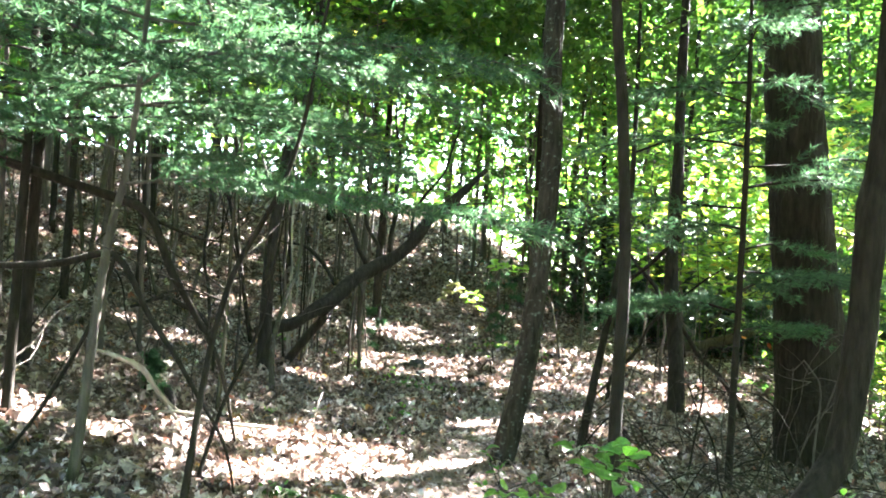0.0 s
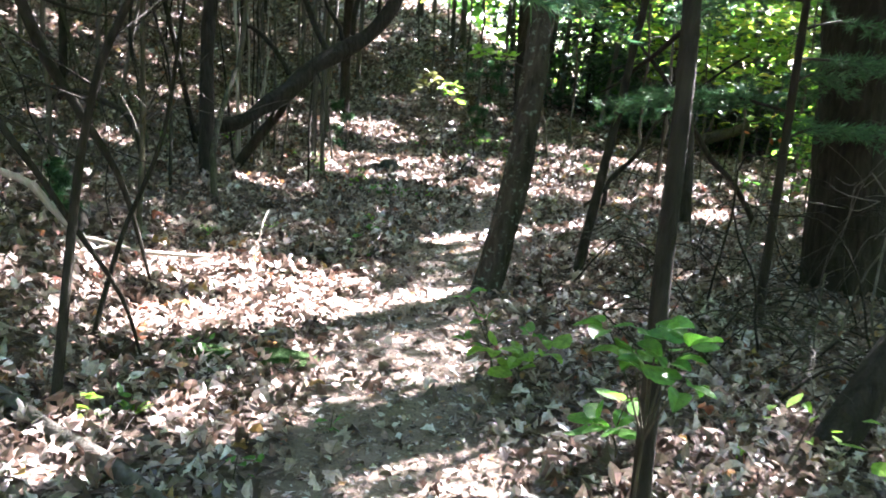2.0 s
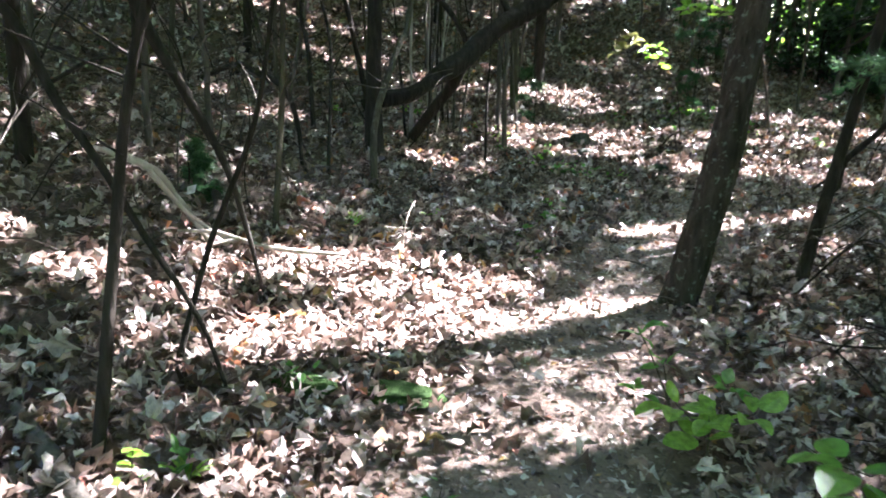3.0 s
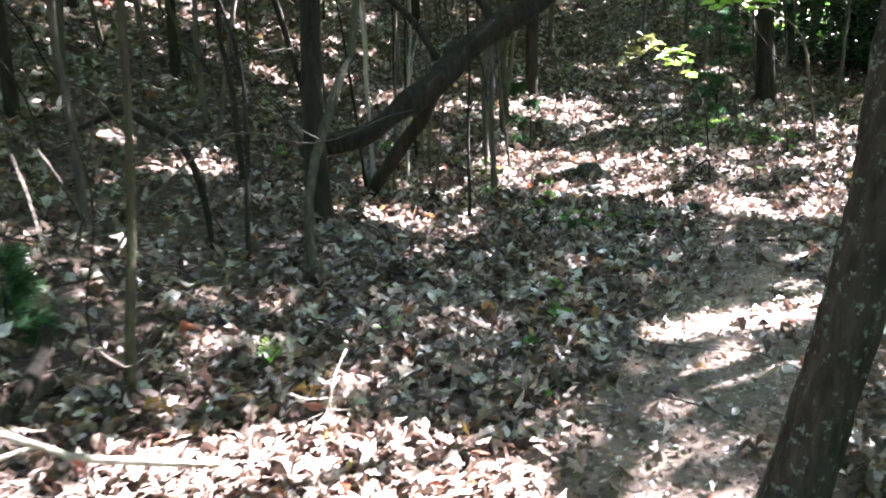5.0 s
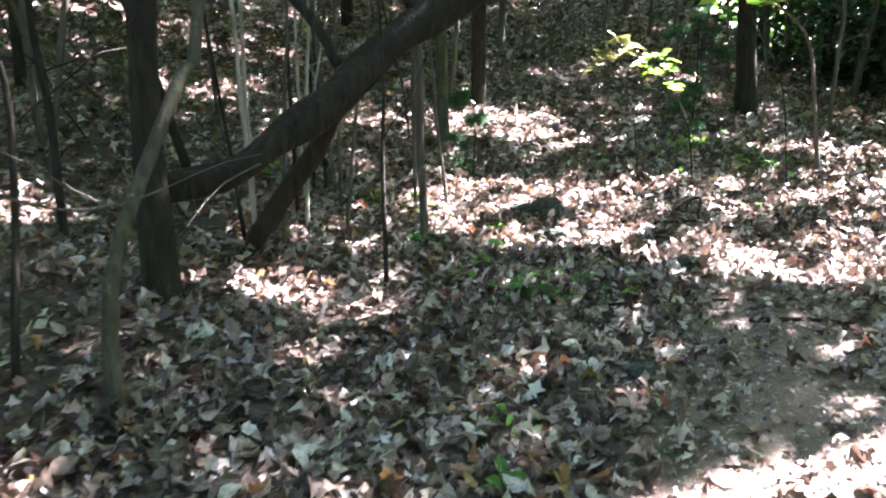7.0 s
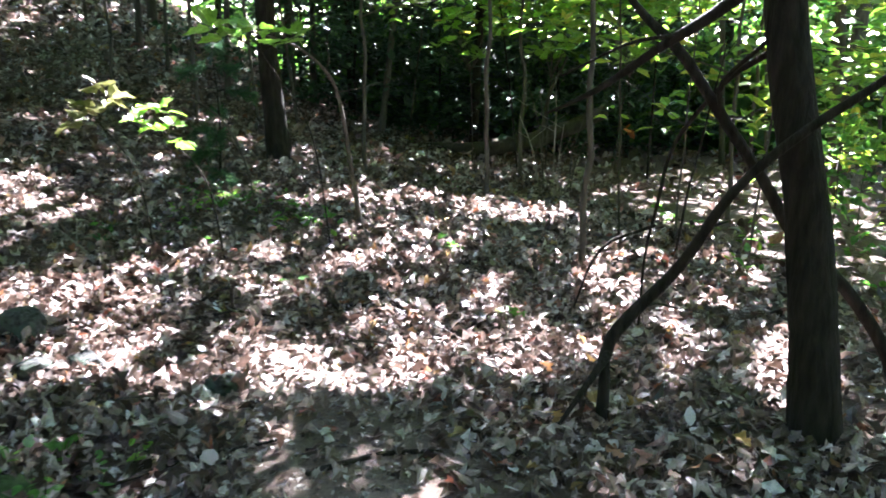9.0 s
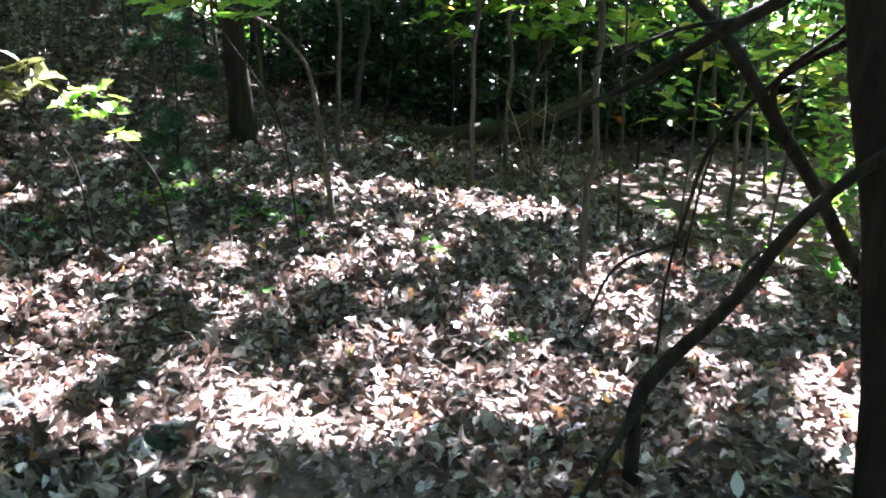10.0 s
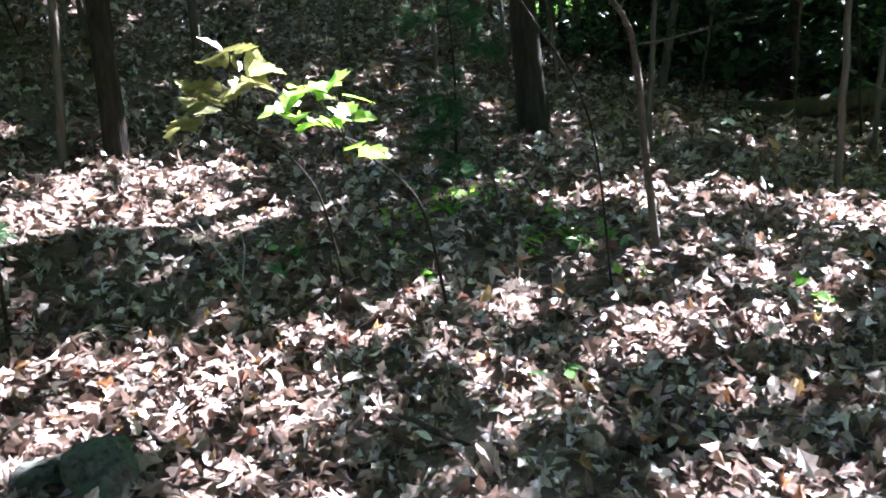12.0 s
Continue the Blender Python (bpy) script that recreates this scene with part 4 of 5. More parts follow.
branch_thing("fallen_branch", "straight dark stick lying across the trail", [
    ([(0.05, 10.10, 0.03), (0.37, 10.20, 0.03), (0.71, 10.24, 0.03)], [0.006, 0.009, 0.006])], BARK_DARK)
branch_thing("dead_seedling", "bare pale forked twig above dead leaves", [
    ([(0.07, 12.8, 0.19), (-0.14, 13.2, 0.3), (-0.34, 13.6, 0.42)], [0.006, 0.005, 0.003]),
    ([(-0.14, 13.2, 0.3), (-0.24, 13.3, 0.22), (-0.3, 13.35, 0.21)], [0.004, 0.003, 0.002]),
    ([(-0.05, 13.03, 0.25), (-0.04, 13.15, 0.4), (-0.1, 13.3, 0.5)], [0.004, 0.003, 0.002])], DEADWOOD, "twig", 6, 0.1, 0.01, 0.05)
branch_thing("dead_branch", "bare grey branching twig hanging in shade", [
    ([(0.55, 14.6, 1.0), (0.75, 14.5, 1.08), (0.95, 14.3, 1.0), (1.12, 14.2, 0.82), (1.2, 14.1, 0.6), (1.26, 14.05, 0.28)], [0.004, 0.007, 0.009, 0.009, 0.008, 0.01]),
    ([(0.75, 14.5, 1.08), (0.98, 14.5, 1.14), (1.2, 14.5, 1.14)], [0.006, 0.005, 0.003]),
    ([(0.75, 14.5, 1.07), (0.85, 14.4, 0.95), (0.9, 14.35, 0.86)], [0.004, 0.003, 0.002])], BARK_GREY)
branch_thing("fallen_log", "mossy pale fallen log in deep shade", [
    ([(4.04, 18.18, 0.12), (4.6, 17.3, 0.16), (5.4, 17.0, 0.3), (6.2, 16.8, 0.62)], [0.05, 0.09, 0.11, 0.09]),
    ([(5.4, 17.0, 0.3), (5.6, 17.2, 0.8), (5.9, 17.3, 1.3)], [0.04, 0.03, 0.015])], BARK_OLIVE, "log", 12)
branch_thing("dead_seedling", "dry pale twig standing in the leaves", [
    ([(-0.99, 6.80, 0.12), (-0.91, 6.61, 0.35), (-0.90, 6.65, 0.42), (-0.88, 6.71, 0.48)], [0.005, 0.004, 0.0035, 0.002]),
    ([(-0.91, 6.61, 0.35), (-0.98, 6.59, 0.35), (-1.05, 6.61, 0.36)], [0.003, 0.0025, 0.0015]),
    ([(-0.91, 6.60, 0.31), (-0.80, 6.58, 0.33)], [0.0028, 0.0015])], DEADWOOD, "twig", 6, 0.1, 0.004, 0.03)


# ---- leaning trunk and thin stems beside the trail ----
# its unseen crown is thickened to cut skylight on the right
tree("leaning_tree", [(1.72, 4.5, -0.02), (2.02, 4.62, 0.32), (2.22, 4.68, 0.62), (2.32, 4.7, 1.2), (2.36, 4.7, 1.9), (2.44, 4.7, 2.8), (2.6, 4.8, 7)],
     [0.09, 0.085, 0.085, 0.085, 0.085, 0.08, 0.04], BARK_DARK, "rough trunk swept up from a bowed base", (4.2, 2.8, 9000, 0.19), 7, 22, 0.15, 0.012, 0.14, 61, step=0.05, limb_from=0.6)


def bare_sapling(points, radii, label, mat, seed, twigs=5, leaves=0):
    """A bare young stem with thin twigs."""
    r = np.random.default_rng(seed)
    stems = [(points, radii)]
    p = np.array(points)
    for k in range(twigs):
        u = r.uniform(0.35, 0.95) * (len(p) - 1)
        i = min(int(u), len(p) - 2)
        q = p[i] + (p[i + 1] - p[i]) * (u - i)
        a = r.uniform(0, 6.28)
        ln = r.uniform(0.25, 0.7)
        w = np.array((math.cos(a), math.sin(a), r.uniform(0.2, 0.9)))
        stems.append(([tuple(q), tuple(q + w * ln * 0.5), tuple(q + w * ln + (0, 0, r.normal(0, 0.05)))], [radii[-1] * 0.8, radii[-1] * 0.5, 0.002]))
    return branch_thing("bare_sapling", label, stems, mat, "sapling", 8, 0.12, 0.015, 0.1)


bare_sapling([(-1.25, 4.3, 0.12), (-1.21, 4.42, 0.78), (-1.12, 4.45, 1.32), (-0.8, 4.45, 2.1), (-0.6, 4.5, 3.4)], [0.022, 0.018, 0.016, 0.012, 0.006], "thin dark leaning sapling by the trail", BARK_DARK, 71, 6)
bare_sapling([(-1.37, 4.98, 0.14), (-1.27, 5.09, 0.6), (-1.05, 5.15, 1.2), (-0.95, 5.2, 2.2)], [0.014, 0.012, 0.010, 0.005], "very thin dark sapling among dead leaves", BARK_DARK, 72, 4)
bare_sapling([(-1.70, 6.7, 0.2), (-1.73, 6.9, 0.9), (-1.75, 7.05, 1.6), (-1.7, 7.1, 3.4)], [0.02, 0.018, 0.016, 0.008], "straight reddish-brown bare sapling", BARK_OLIVE, 73, 5)
bare_sapling([(-2.55, 9.6, 0.4), (-2.68, 9.8, 1.2), (-2.76, 9.9, 1.6), (-2.7, 10.0, 3.5)], [0.024, 0.02, 0.018, 0.008], "thin dark sapling on the leafy slope", BARK_DARK, 74, 5)
bare_sapling([(-1.95, 8.3, 0.26), (-2.0, 8.5, 0.9), (-2.05, 8.6, 1.4), (-2.3, 8.6, 2.2)], [0.016, 0.014, 0.012, 0.006], "thin dark crooked sapling by a trunk", BARK_DARK, 75, 5)
r = np.random.default_rng(90)
for k in range(16):
    x, y = r.uniform(-1.95, -0.9), r.uniform(9.9, 11.6)
    z = float(lie(x, y))
    dx, dy, h = r.normal(0, 0.15), r.normal(0, 0.15), r.uniform(1.2, 3.2)
    bare_sapling([(x, y, z - 0.05), (x + dx * 0.4, y + dy * 0.4, z + h * 0.45), (x + dx, y + dy, z + h)], [0.014, 0.010, 0.004], "thin pale stem in a clump behind the fallen tree", [BARK_GREY, DEADWOOD, BARK_DARK][k % 3], 800 + k, 2)
for k in range(8):
    x, y = r.uniform(3.4, 5.6), r.uniform(10.2, 13.2)
    if x < 3.6:
        x += 0.9
    z = float(lie(x, y))
    dx, dy, h = r.normal(0, 0.25), r.normal(0, 0.2), r.uniform(1.5, 3.2)
    bare_sapling([(x, y, z - 0.05), (x + dx * 0.4, y + dy * 0.4, z + h * 0.45), (x + dx, y + dy, z + h)], [0.011, 0.008, 0.004], "thin crooked stem in a green thicket", [BARK_GREY, BARK_OLIVE, BARK_DARK][k % 3], 830 + k, 3)
for k in range(7):
    a = k * 0.9 + r.uniform(-0.3, 0.3)
    x, y = 4.42 + 0.15 * math.cos(a), 14.85 + 0.15 * math.sin(a)
    z, out, h = float(lie(x, y)), r.uniform(0.05, 0.35), r.uniform(0.5, 1.25)
    bare_sapling([(x, y, z - 0.03), (x + out * 0.3 * math.cos(a), y + out * 0.3 * math.sin(a), z + h * 0.5), (x + out * math.cos(a), y + out * math.sin(a), z + h)], [0.007, 0.006, 0.003],
                 "pale upright stem of a dry shrub", [BARK_GREY, DEADWOOD][k % 2], 850 + k, 2)


# tangles of dry branches on the slope and under the pines
r = np.random.default_rng(123)
for k in range(46):
    x, y = (r.uniform(-4.5, -1.9), r.uniform(5.6, 12.5)) if k < 24 else (r.uniform(1.8, 3.3), r.uniform(5.2, 7.6))
    z = float(lie(x, y))
    a, ln, h = r.uniform(0, 6.28), r.uniform(0.6, 1.7 if k < 24 else 1.0), r.uniform(0.25, 1.3)
    d = np.array((math.cos(a), math.sin(a), 0)) * ln
    p = np.array((x, y, z + 0.01))
    main = [tuple(p), tuple(p + d * 0.35 + (0, 0, h * 0.7)), tuple(p + d * 0.7 + (0, 0, h * r.uniform(0.6, 1.1))), tuple(p + d + (0, 0, h * r.uniform(0.1, 0.9)))]
    rad = r.uniform(0.004, 0.009)
    stems = [(main, [rad, rad * 0.8, rad * 0.5, rad * 0.2])]
    for j in range(4):
        q = np.array(main[1 + j % 3])
        b2 = r.uniform(0, 6.28)
        w = np.array((math.cos(b2), math.sin(b2), r.uniform(-0.6, 0.8))) * r.uniform(0.2, 0.6)
        stems.append(([tuple(q), tuple(q + w * 0.5 + r.normal(0, 0.03, 3)), tuple(q + w)], [rad * 0.5, rad * 0.35, 0.0015]))
    branch_thing("dry_brush", "tangle of thin dry branches over dead leaves", stems, [BARK_DARK, BARK_DARK, BARK_GREY][k % 3], "brush", 6, 0.15, 0.08, 0.08)


r = np.random.default_rng(321)
for k in range(22):
    x, y = r.uniform(1.15, 2.3), r.uniform(4.7, 7.0)
    z = float(lie(x, y))
    a, ln, h = r.uniform(0, 6.28), r.uniform(0.35, 0.9), r.uniform(0.12, 0.5)
    d = np.array((math.cos(a), math.sin(a), 0)) * ln
    p = np.array((x, y, z + 0.01))
    main = [tuple(p), tuple(p + d * 0.4 + (0, 0, h)), tuple(p + d * 0.75 + (0, 0, h * r.uniform(0.5, 1.1))), tuple(p + d + (0, 0, h * r.uniform(0.05, 0.7)))]
    rad = r.uniform(0.004, 0.01)
    stems = [(main, [rad, rad * 0.8, rad * 0.5, rad * 0.25])]
    for j in range(6):
        q = np.array(main[1 + j % 3])
        b2 = r.uniform(0, 6.28)
        w = np.array((math.cos(b2), math.sin(b2), r.uniform(-0.7, 0.5))) * r.uniform(0.15, 0.45)
        stems.append(([tuple(q), tuple(q + w * 0.5 + r.normal(0, 0.03, 3)), tuple(q + w)], [rad * 0.55, rad * 0.35, 0.0015]))
    branch_thing("dry_brush", "low tangle of dark dead twigs under pines", stems, [BARK_DARK, BARK_OLIVE, BARK_DARK][k % 3], "brush", 6, 0.15, 0.08, 0.08)
branch_thing("dead_branch", "dark bowed dead branch on the leafy slope", [
    ([(-3.15, 8.7, 0.95), (-2.79, 8.6, 1.07), (-2.55, 8.5, 1.0), (-2.31, 8.4, 0.88), (-2.2, 8.36, 0.62), (-2.18, 8.35, 0.30)], [0.016, 0.022, 0.024, 0.022, 0.018, 0.012])], BARK_DARK)
branch_thing("fallen_branch", "dark rotten branch curving over dead leaves", [
    ([(-1.95, 6.35, 0.28), (-2.02, 6.63, 0.36), (-2.17, 6.93, 0.40), (-2.3, 7.1, 0.36)], [0.02, 0.03, 0.03, 0.02])], BARK_DARK)
conifer(-2.38, 6.95, 0.28, 0.006, 4, "tiny dark-green pine seedling on the slope", 53, 0.3, 0.16)


# ---- small green plants ----
def seedling(stem, leaves, size, mat, label, seed, kind="oval", name="seedling", spread=0.16, level=0.35, rad=0.006, tip=0.35):
    """A small plant: a stem with leaves round its upper end, each leaf a part."""
    r = np.random.default_rng(seed)
    o = Vector(stem[0])
    root = tagged(new(name), label, "plant")
    root.location = o
    me, c = stem_mesh("stem", [tuple(Vector(p) - o) for p in stem], [rad, rad * 0.7, rad * 0.4], BARK_OLIVE, sides=6, step=0.05)
    part("stem", me, root)
    for k in range(leaves):
        q = c[int(len(c) * r.uniform(tip, 1.0)) - 1] + r.normal(0, 1, 3) * (spread, spread, spread * 0.45)
        v, f = scatter(q[None], np.array([size * r.uniform(0.7, 1.25)]), spin(r, 1, level), kind, r, 0.7)
        part("leaf", mesh_of("leaf", v, f, mat), root)
    return root


def sprig(foot, tips, size, mat, label, seed, kind="round", name="seedling", count=5, rad=0.006, fork_at=0.6, wood=None):
    """A small plant: a stem that forks to twig tips, each with a whorl of leaves that spring from it."""
    r = np.random.default_rng(seed)
    o = np.array(foot, float)
    root = tagged(new(name), label, "plant")
    root.location = foot
    tips = np.array(tips, float) - o
    fork = tips.mean(0) * fork_at
    me, c = stem_mesh("stem", [(0, 0, -0.02), tuple(fork * (0.3, 0.3, 0.6)), tuple(fork)], [rad, rad * 0.8, rad * 0.6], wood or BARK_OLIVE, sides=6, step=0.05)
    part("stem", me, root)
    for tip in tips:
        mid = fork + (tip - fork) * 0.55 + (0, 0, 0.05 * np.linalg.norm(tip - fork))
        me, c = stem_mesh("twig", [tuple(fork), tuple(mid), tuple(tip)], [rad * 0.55, rad * 0.4, rad * 0.25], wood or BARK_OLIVE, sides=5, step=0.05)
        part("twig", me, root)
        head = r.uniform(0, 2 * math.pi)
        for k in range(count):
            a = head + 2 * math.pi * (k + r.uniform(-0.3, 0.3)) / count
            base = tip - (tip - mid) * r.uniform(0, 0.35)
            long = size * r.uniform(0.7, 1.25)
            v, f = scatter(np.zeros((1, 3)), np.array([long]), np.eye(3)[None], kind, r, 0.8)
            turn = Euler((r.normal(0.1, 0.35), r.normal(0, 0.3), a - math.pi / 2)).to_matrix()
            v = v + (0, long * 0.18, 0)
            part("leaf", mesh_of("leaf", v @ np.array(turn).T + base, f, mat), root)
    return root


sprig((0.55, 4.94, 0.0), [(0.443, 5.0, 0.22), (0.553, 5.0, 0.19), (0.70, 5.0, 0.22), (0.54, 4.95, 0.13)], 0.105, YELLOWISH, "low leafy seedling with yellow-green leaves by the trail", 1, count=5)
sprig((0.45, 5.12, 0.0), [(0.298, 5.1, 0.45), (0.396, 5.1, 0.33), (0.313, 5.08, 0.22), (0.62, 5.1, 0.26)], 0.075, GREEN, "low seedling with pale shiny leaves", 2, "oval", count=5)
sprig((0.74, 3.64, 0.0), [(0.60, 3.62, 0.79), (0.67, 3.58, 0.73), (0.715, 3.5, 0.82), (0.74, 3.45, 0.77), (0.70, 3.5, 0.69), (0.79, 3.45, 0.81), (0.76, 3.36, 0.72)], 0.085, GREEN, "shiny green-leaved shrub seedling by a young tree", 3, count=5, rad=0.007)
sprig((0.86, 4.3, 0.0), [(0.727, 4.2, 0.22), (0.81, 4.2, 0.21), (0.85, 4.2, 0.32)], 0.11, GREEN, "small green seedling at a trunk's foot", 4, count=5)
seedling([(1.5, 4.3, -0.02), (1.55, 4.25, 0.2), (1.6, 4.2, 0.4)], 12, 0.09, YELLOWISH, "small yellow-green seedling in dry twigs", 5, spread=0.14)
seedling([(1.9, 4.1, -0.02), (1.95, 4.1, 0.25), (2.0, 4.05, 0.45)], 14, 0.09, GREEN, "low green seedling beside a bowed trunk", 6, spread=0.16)
sprig((0.84, 12.74, 0.16), [(0.56, 11.98, 1.0), (0.53, 11.95, 1.1), (0.49, 11.9, 1.19), (0.40, 11.92, 1.2), (0.36, 11.95, 1.13), (0.43, 12.0, 1.1)], 0.10, YELLOWISH, "arching maple seedling with bright sunlit leaves", 7, "maple", "maple_seedling", 4, 0.007, fork_at=0.9, wood=BARK_DARK)
sprig((0.42, 12.9, 0.2), [(0.19, 12.0, 1.31), (0.23, 12.0, 1.25), (0.07, 12.0, 1.18), (0.13, 12.0, 1.15), (0.03, 12.05, 1.12), (0.17, 12.05, 1.2)], 0.11, OLIVE_LEAF, "olive yellowing maple seedling with broad leaves", 8, "maple", "maple_seedling", 4, 0.006, fork_at=0.9, wood=BARK_DARK)
sprig((1.6, 12.95, 0.12), [(0.80, 11.74, 1.55), (0.95, 11.7, 1.6), (1.07, 11.6, 1.52), (1.15, 11.65, 1.56), (0.72, 11.8, 1.6)], 0.12, YELLOWISH, "tall bowed maple seedling with sunlit yellow leaves", 10, "maple", "maple_seedling", 4, 0.006, fork_at=0.93, wood=BARK_DARK)
r = np.random.default_rng(44)
for x, y, seed in [(4.0, 16.2, 12), (4.9, 16.0, 13), (5.7, 15.7, 14)]:
    tips = [(x + r.uniform(-0.45, 0.45), y + r.uniform(-0.4, 0.2), 1.2 + r.uniform(0, 0.8)) for _ in range(15)]
    sprig(at_ground(x + 0.3, y + 0.5), tips, 0.16, YELLOWISH, "young maple with broad sunlit yellow-green leaves", seed, "maple", "maple_seedling", 4, 0.009, fork_at=0.7, wood=BARK_GREY)
sprig((3.21, 15.7, 0.1), [(3.21, 15.67, 0.34), (3.19, 15.66, 0.42), (3.25, 15.68, 0.26)], 0.11, DEAD_PALE, "seedling with bleached pale leaves", 11, "oval", "seedling", 2, 0.004)
seedling([(9.63, 21.43, -0.34), (5.14, 14.76, 0.60), (5.13, 14.77, 0.62)], 3, 0.12, RED, "red maple leaves on a thin seedling", 9, "maple", "seedling", 0.05, 0.8)
GREENS = [(-0.36, 8.28), (-0.26, 10.26), (-0.39, 10.06), (-0.10, 10.07), (-1.14, 11.25), (-2.09, 11.46), (-0.28, 7.37), (1.11, 14.32), (1.55, 14.08), (0.11, 13.68), (-0.32, 8.67), (-0.33, 8.27), (0.12, 13.43), (-2.20, 11.51), (-0.43, 7.76), (-0.31, 8.56), (0.79, 13.91), (-1.15, 11.47), (-2.16, 11.94), (-1.12, 4.27), (-1.00, 4.38), (-0.93, 5.05), (-2.64, 10.54), (2.18, 11.20), (1.53, 13.62), (1.05, 14.26), (5.06, 14.03), (4.88, 13.10), (3.91, 17.98), (5.14, 12.69), (5.05, 12.17), (4.17, 11.82), (1.18, 12.07), (0.71, 13.12), (1.52, 13.53), (2.40, 12.63), (0.47, 13.29), (3.37, 14.93), (-0.25, 4.45), (-0.53, 3.98), (-1.04, 7.78)]
r = np.random.default_rng(17)
for cx, cy in [(-0.30, 10.25), (-0.11, 10.19), (1.11, 14.32), (1.05, 14.26), (1.59, 13.69), (0.98, 13.97), (1.42, 13.81), (5.14, 12.69), (-1.16, 11.13)]:
    GREENS += [(cx + r.normal(0, 0.22), cy + r.normal(0, 0.3)) for _ in range(5)]
for k, (x, y) in enumerate(GREENS):
    z = float(lie(x, y))
    seedling([(x, y, z - 0.02), (x + 0.01, y, z + 0.05), (x + 0.02, y, z + 0.11)], 5 + k % 6, 0.05 + 0.012 * (k % 3), [GREEN, YELLOWISH, GREEN][k % 3], "tiny green seedling poking through dead leaves", 20 + k, ["oval", "broad"][k % 2], spread=0.045, rad=0.003)


def fern(x, y, size, label, seed, fronds=8, mat=None):
    """A rosette of narrow arching blades, each a part."""
    r = np.random.default_rng(seed)
    root = tagged(new("tuft"), label, "plant")
    root.location = at_ground(x, y)
    for k in range(fronds):
        a = k * 2.4
        d = np.array((math.cos(a), math.sin(a), 0))
        s = np.array((-math.sin(a), math.cos(a), 0))
        row = []
        for j in range(6):
            u = j / 5
            m = d * size * u * 0.8 + np.array((0, 0, size * (1.15 * u - 0.65 * u * u)))
            w = size * 0.075 * math.sin(math.pi * (0.12 + 0.86 * u))
            row += [m - s * w, m + s * w]
        part("blade", mesh_of("blade", np.array(row), np.array([(2 * j, 2 * j + 1, 2 * j + 3, 2 * j + 2) for j in range(5)]), mat or GREEN), root)
    return root


for k, ((x, y), s, m) in enumerate(zip([(-1.42, 7.33), (0.10, 13.25), (0.13, 13.48), (-1.39, 7.23), (0.98, 13.97), (1.54, 13.52), (-0.98, 4.35)], (0.10, 0.14, 0.12, 0.1, 0.16, 0.13, 0.1), (YELLOWISH, NEEDLE, NEEDLE, GREEN, GREEN, YELLOWISH, YELLOWISH))):
    fern(x, y, s, "small green tuft with narrow arching blades", 900 + k, 10, m)

# moss by the trail
r = np.random.default_rng(14)
for (x, y), (a, b2) in zip([(-0.57, 5.19), (-0.89, 5.06), (-0.29, 10.12)], [(0.18, 0.09), (0.12, 0.07), (0.15, 0.12)]):
    bm = bmesh.new()
    bmesh.ops.create_icosphere(bm, subdivisions=4, radius=1.0)
    for q in bm.verts:
        d = 1 + 0.35 * noise.noise(q.co * 2.5 + Vector((x, y, 0))) + 0.06 * noise.noise(q.co * 14)
        q.co = Vector((q.co.x * a * d, q.co.y * b2 * d, max(q.co.z, -0.3) * 0.045 * d))
    me = bpy.data.meshes.new("moss_cushion")
    bm.to_mesh(me)
    bm.free()
    me.materials.append(MOSS)
    ob = tagged(new("moss_cushion", me), "flat green moss cushion beside the trail", "moss")
    ob.location = at_ground(x, y, 0.006)


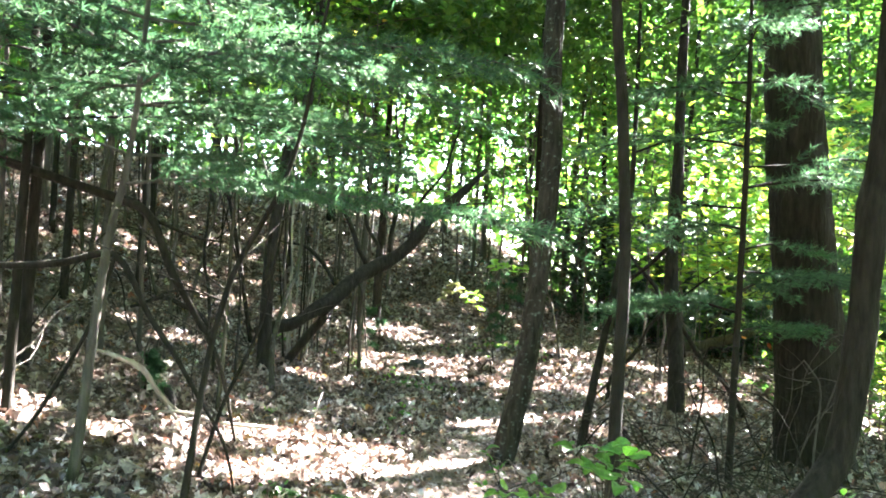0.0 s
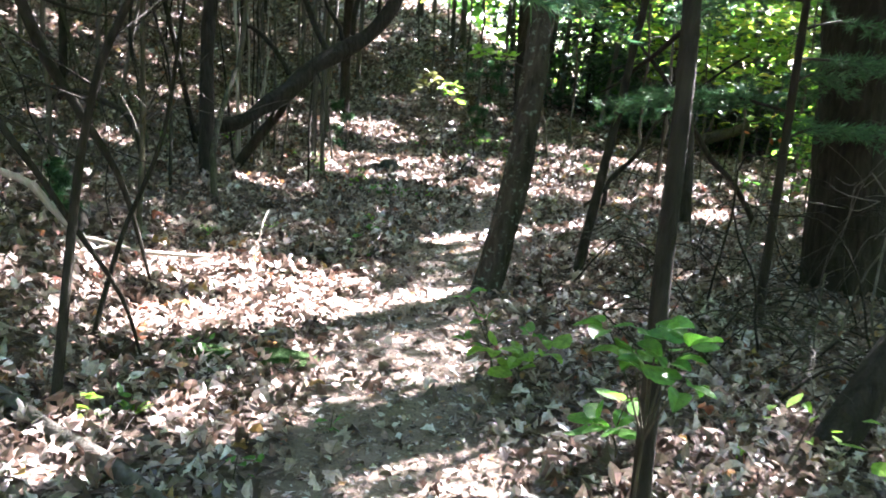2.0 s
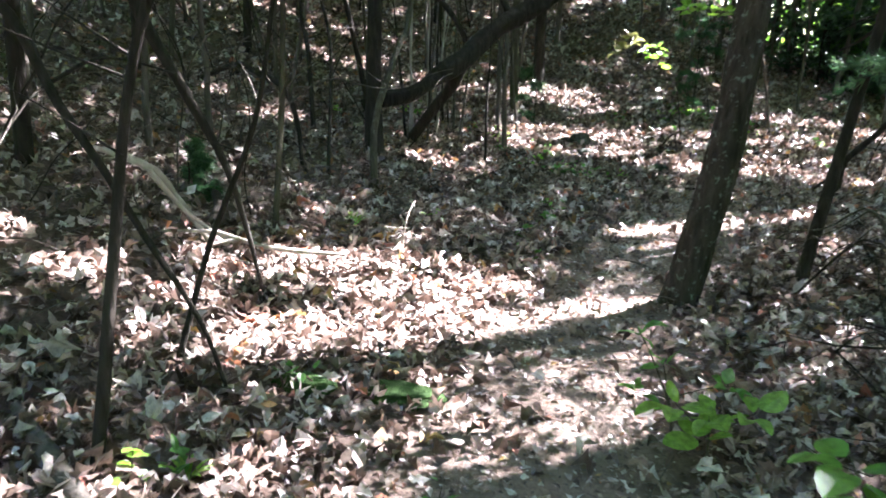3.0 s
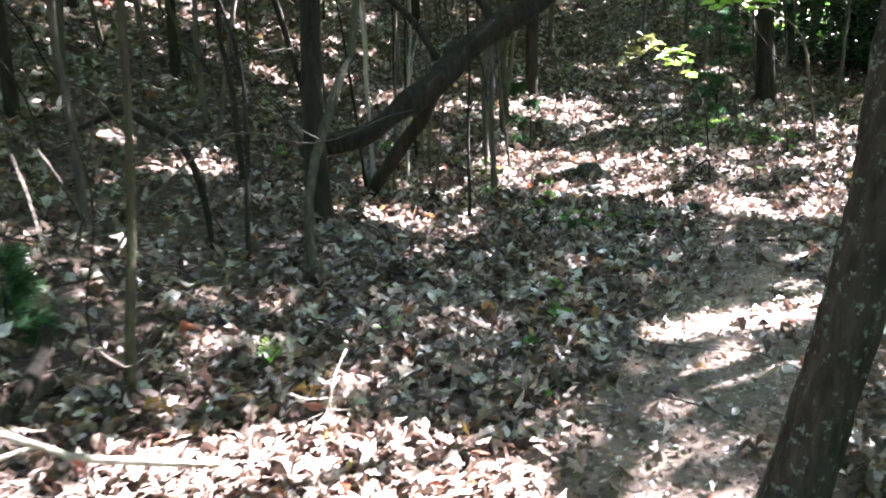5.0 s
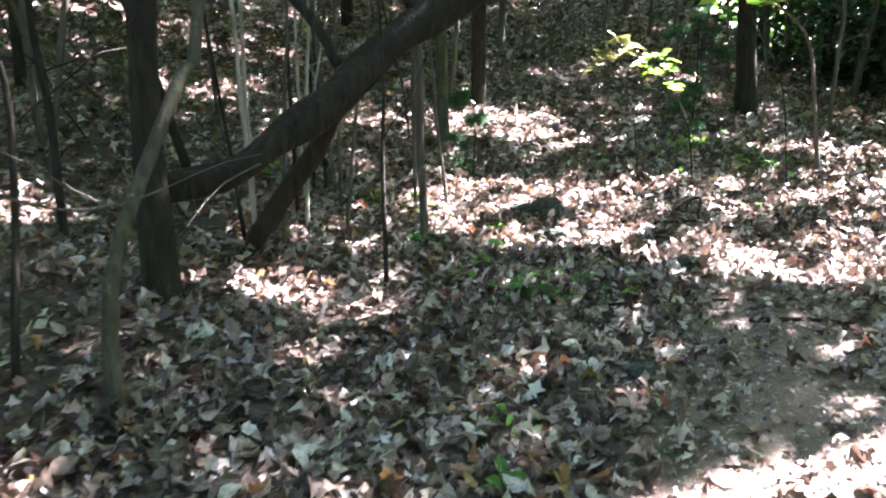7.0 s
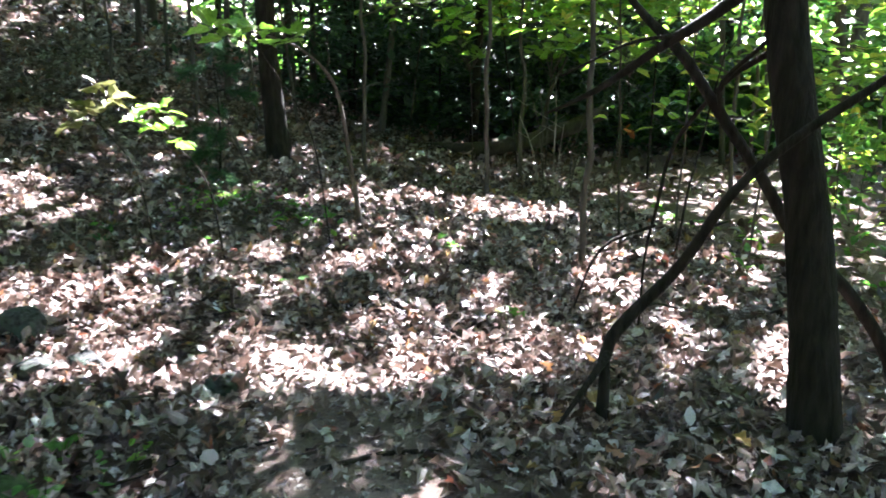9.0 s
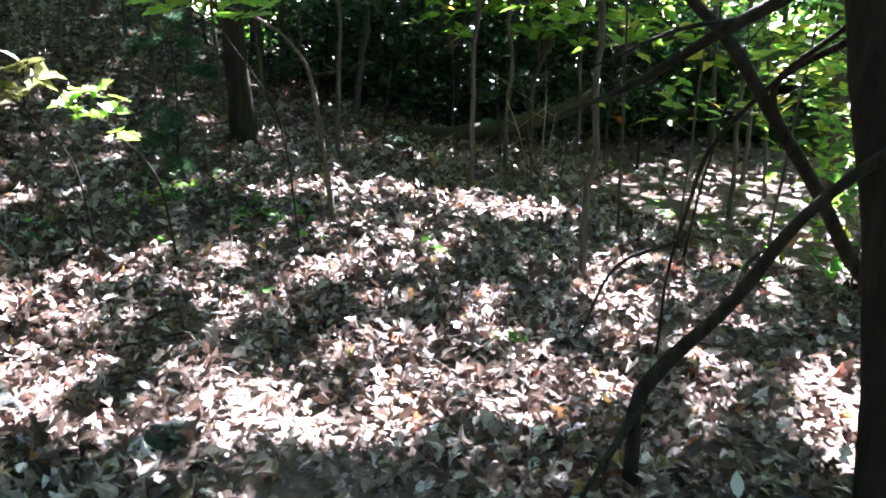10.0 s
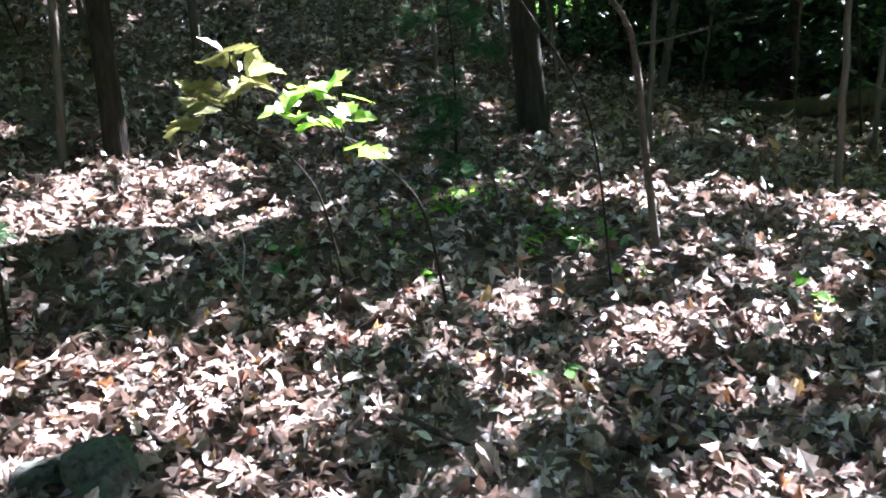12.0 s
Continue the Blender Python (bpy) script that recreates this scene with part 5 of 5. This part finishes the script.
# ---- stones ----
def stone(x, y, size, label, seed, sink=0.3):
    bm = bmesh.new()
    bmesh.ops.create_icosphere(bm, subdivisions=4, radius=1.0)
    for q in bm.verts:
        n = Vector([math.copysign(abs(c) ** 0.55, c) for c in q.co]) * 0.85
        d = 1 + 0.20 * noise.noise(n * 1.1 + Vector((seed, 0, 0))) - 0.30 * abs(noise.noise(n * 1.9 + Vector((0, seed, 0)))) + 0.09 * noise.noise(n * 5 + Vector((seed, 0, 0))) + 0.05 * noise.noise(n * 11) + 0.03 * noise.noise(n * 24)
        q.co = Vector((n.x * size[0], n.y * size[1], n.z * size[2])) * d
    bm.normal_update()
    me = bpy.data.meshes.new("stone")
    bm.to_mesh(me)
    bm.free()
    for p in me.polygons:
        p.use_smooth = True
    me.materials.append(ROCK)
    ob = tagged(new("stone", me), label, "stone")
    ob.location = at_ground(x, y, size[2] * (1 - 2 * sink))
    ob.rotation_euler = (0.1, 0.15, seed)
    return ob


stone(-0.26, 11.62, (0.15, 0.12, 0.12), "mossy grey stone half buried in leaves", 2.0)
stone(-0.20, 11.12, (0.10, 0.08, 0.06), "small dark stone beside the trail", 3.4)
stone(0.02, 11.15, (0.10, 0.07, 0.045), "small pale flat stone beside the trail", 5.2)
stone(0.59, 10.8, (0.10, 0.08, 0.05), "flat lichen-covered stone in dead leaves", 7.1)
# added stone: stands in for the shadowed hollow left of the mossy one
stone(-0.45, 11.66, (0.09, 0.08, 0.06), "small added stone filling the shadowed hollow by the mossy stone", 9.3)
stone(0.2, 9.25, (0.07, 0.06, 0.05), "small dark stone at the trail's edge", 4.3)
stone(-0.62, 3.62, (0.13, 0.09, 0.04), "flat grey stone sunk in the trail", 6.6)

# loose twigs everywhere on the ground
r = np.random.default_rng(8)
bits = []
for k in range(900):
    x, y = r.uniform(-4, 4.6), r.uniform(2.2, 15.5)
    if r.random() < 0.7 * float(trodden(x, y)):
        continue
    a, ln = r.uniform(0, 6.28), r.uniform(0.1, 0.5)
    dx, dy = math.cos(a) * ln / 2, math.sin(a) * ln / 2
    pts = [at_ground(x - dx, y - dy, 0.012), (x + r.normal(0, 0.02), y + r.normal(0, 0.02), float(lie(x, y)) + 0.02 + abs(r.normal(0, 0.02))), at_ground(x + dx, y + dy, 0.012 + abs(r.normal(0, 0.03)))]
    v, f, _ = tube(pts, [0.004, 0.0035, 0.0015], sides=4, step=0.12)
    bits.append((v, f))
v, f = join(bits)
tagged(new("loose_twigs", mesh_of("loose_twigs", v, f, BARK_GREY, True)), "thin grey twigs strewn over dead leaves", "twigs", kind="stuff")
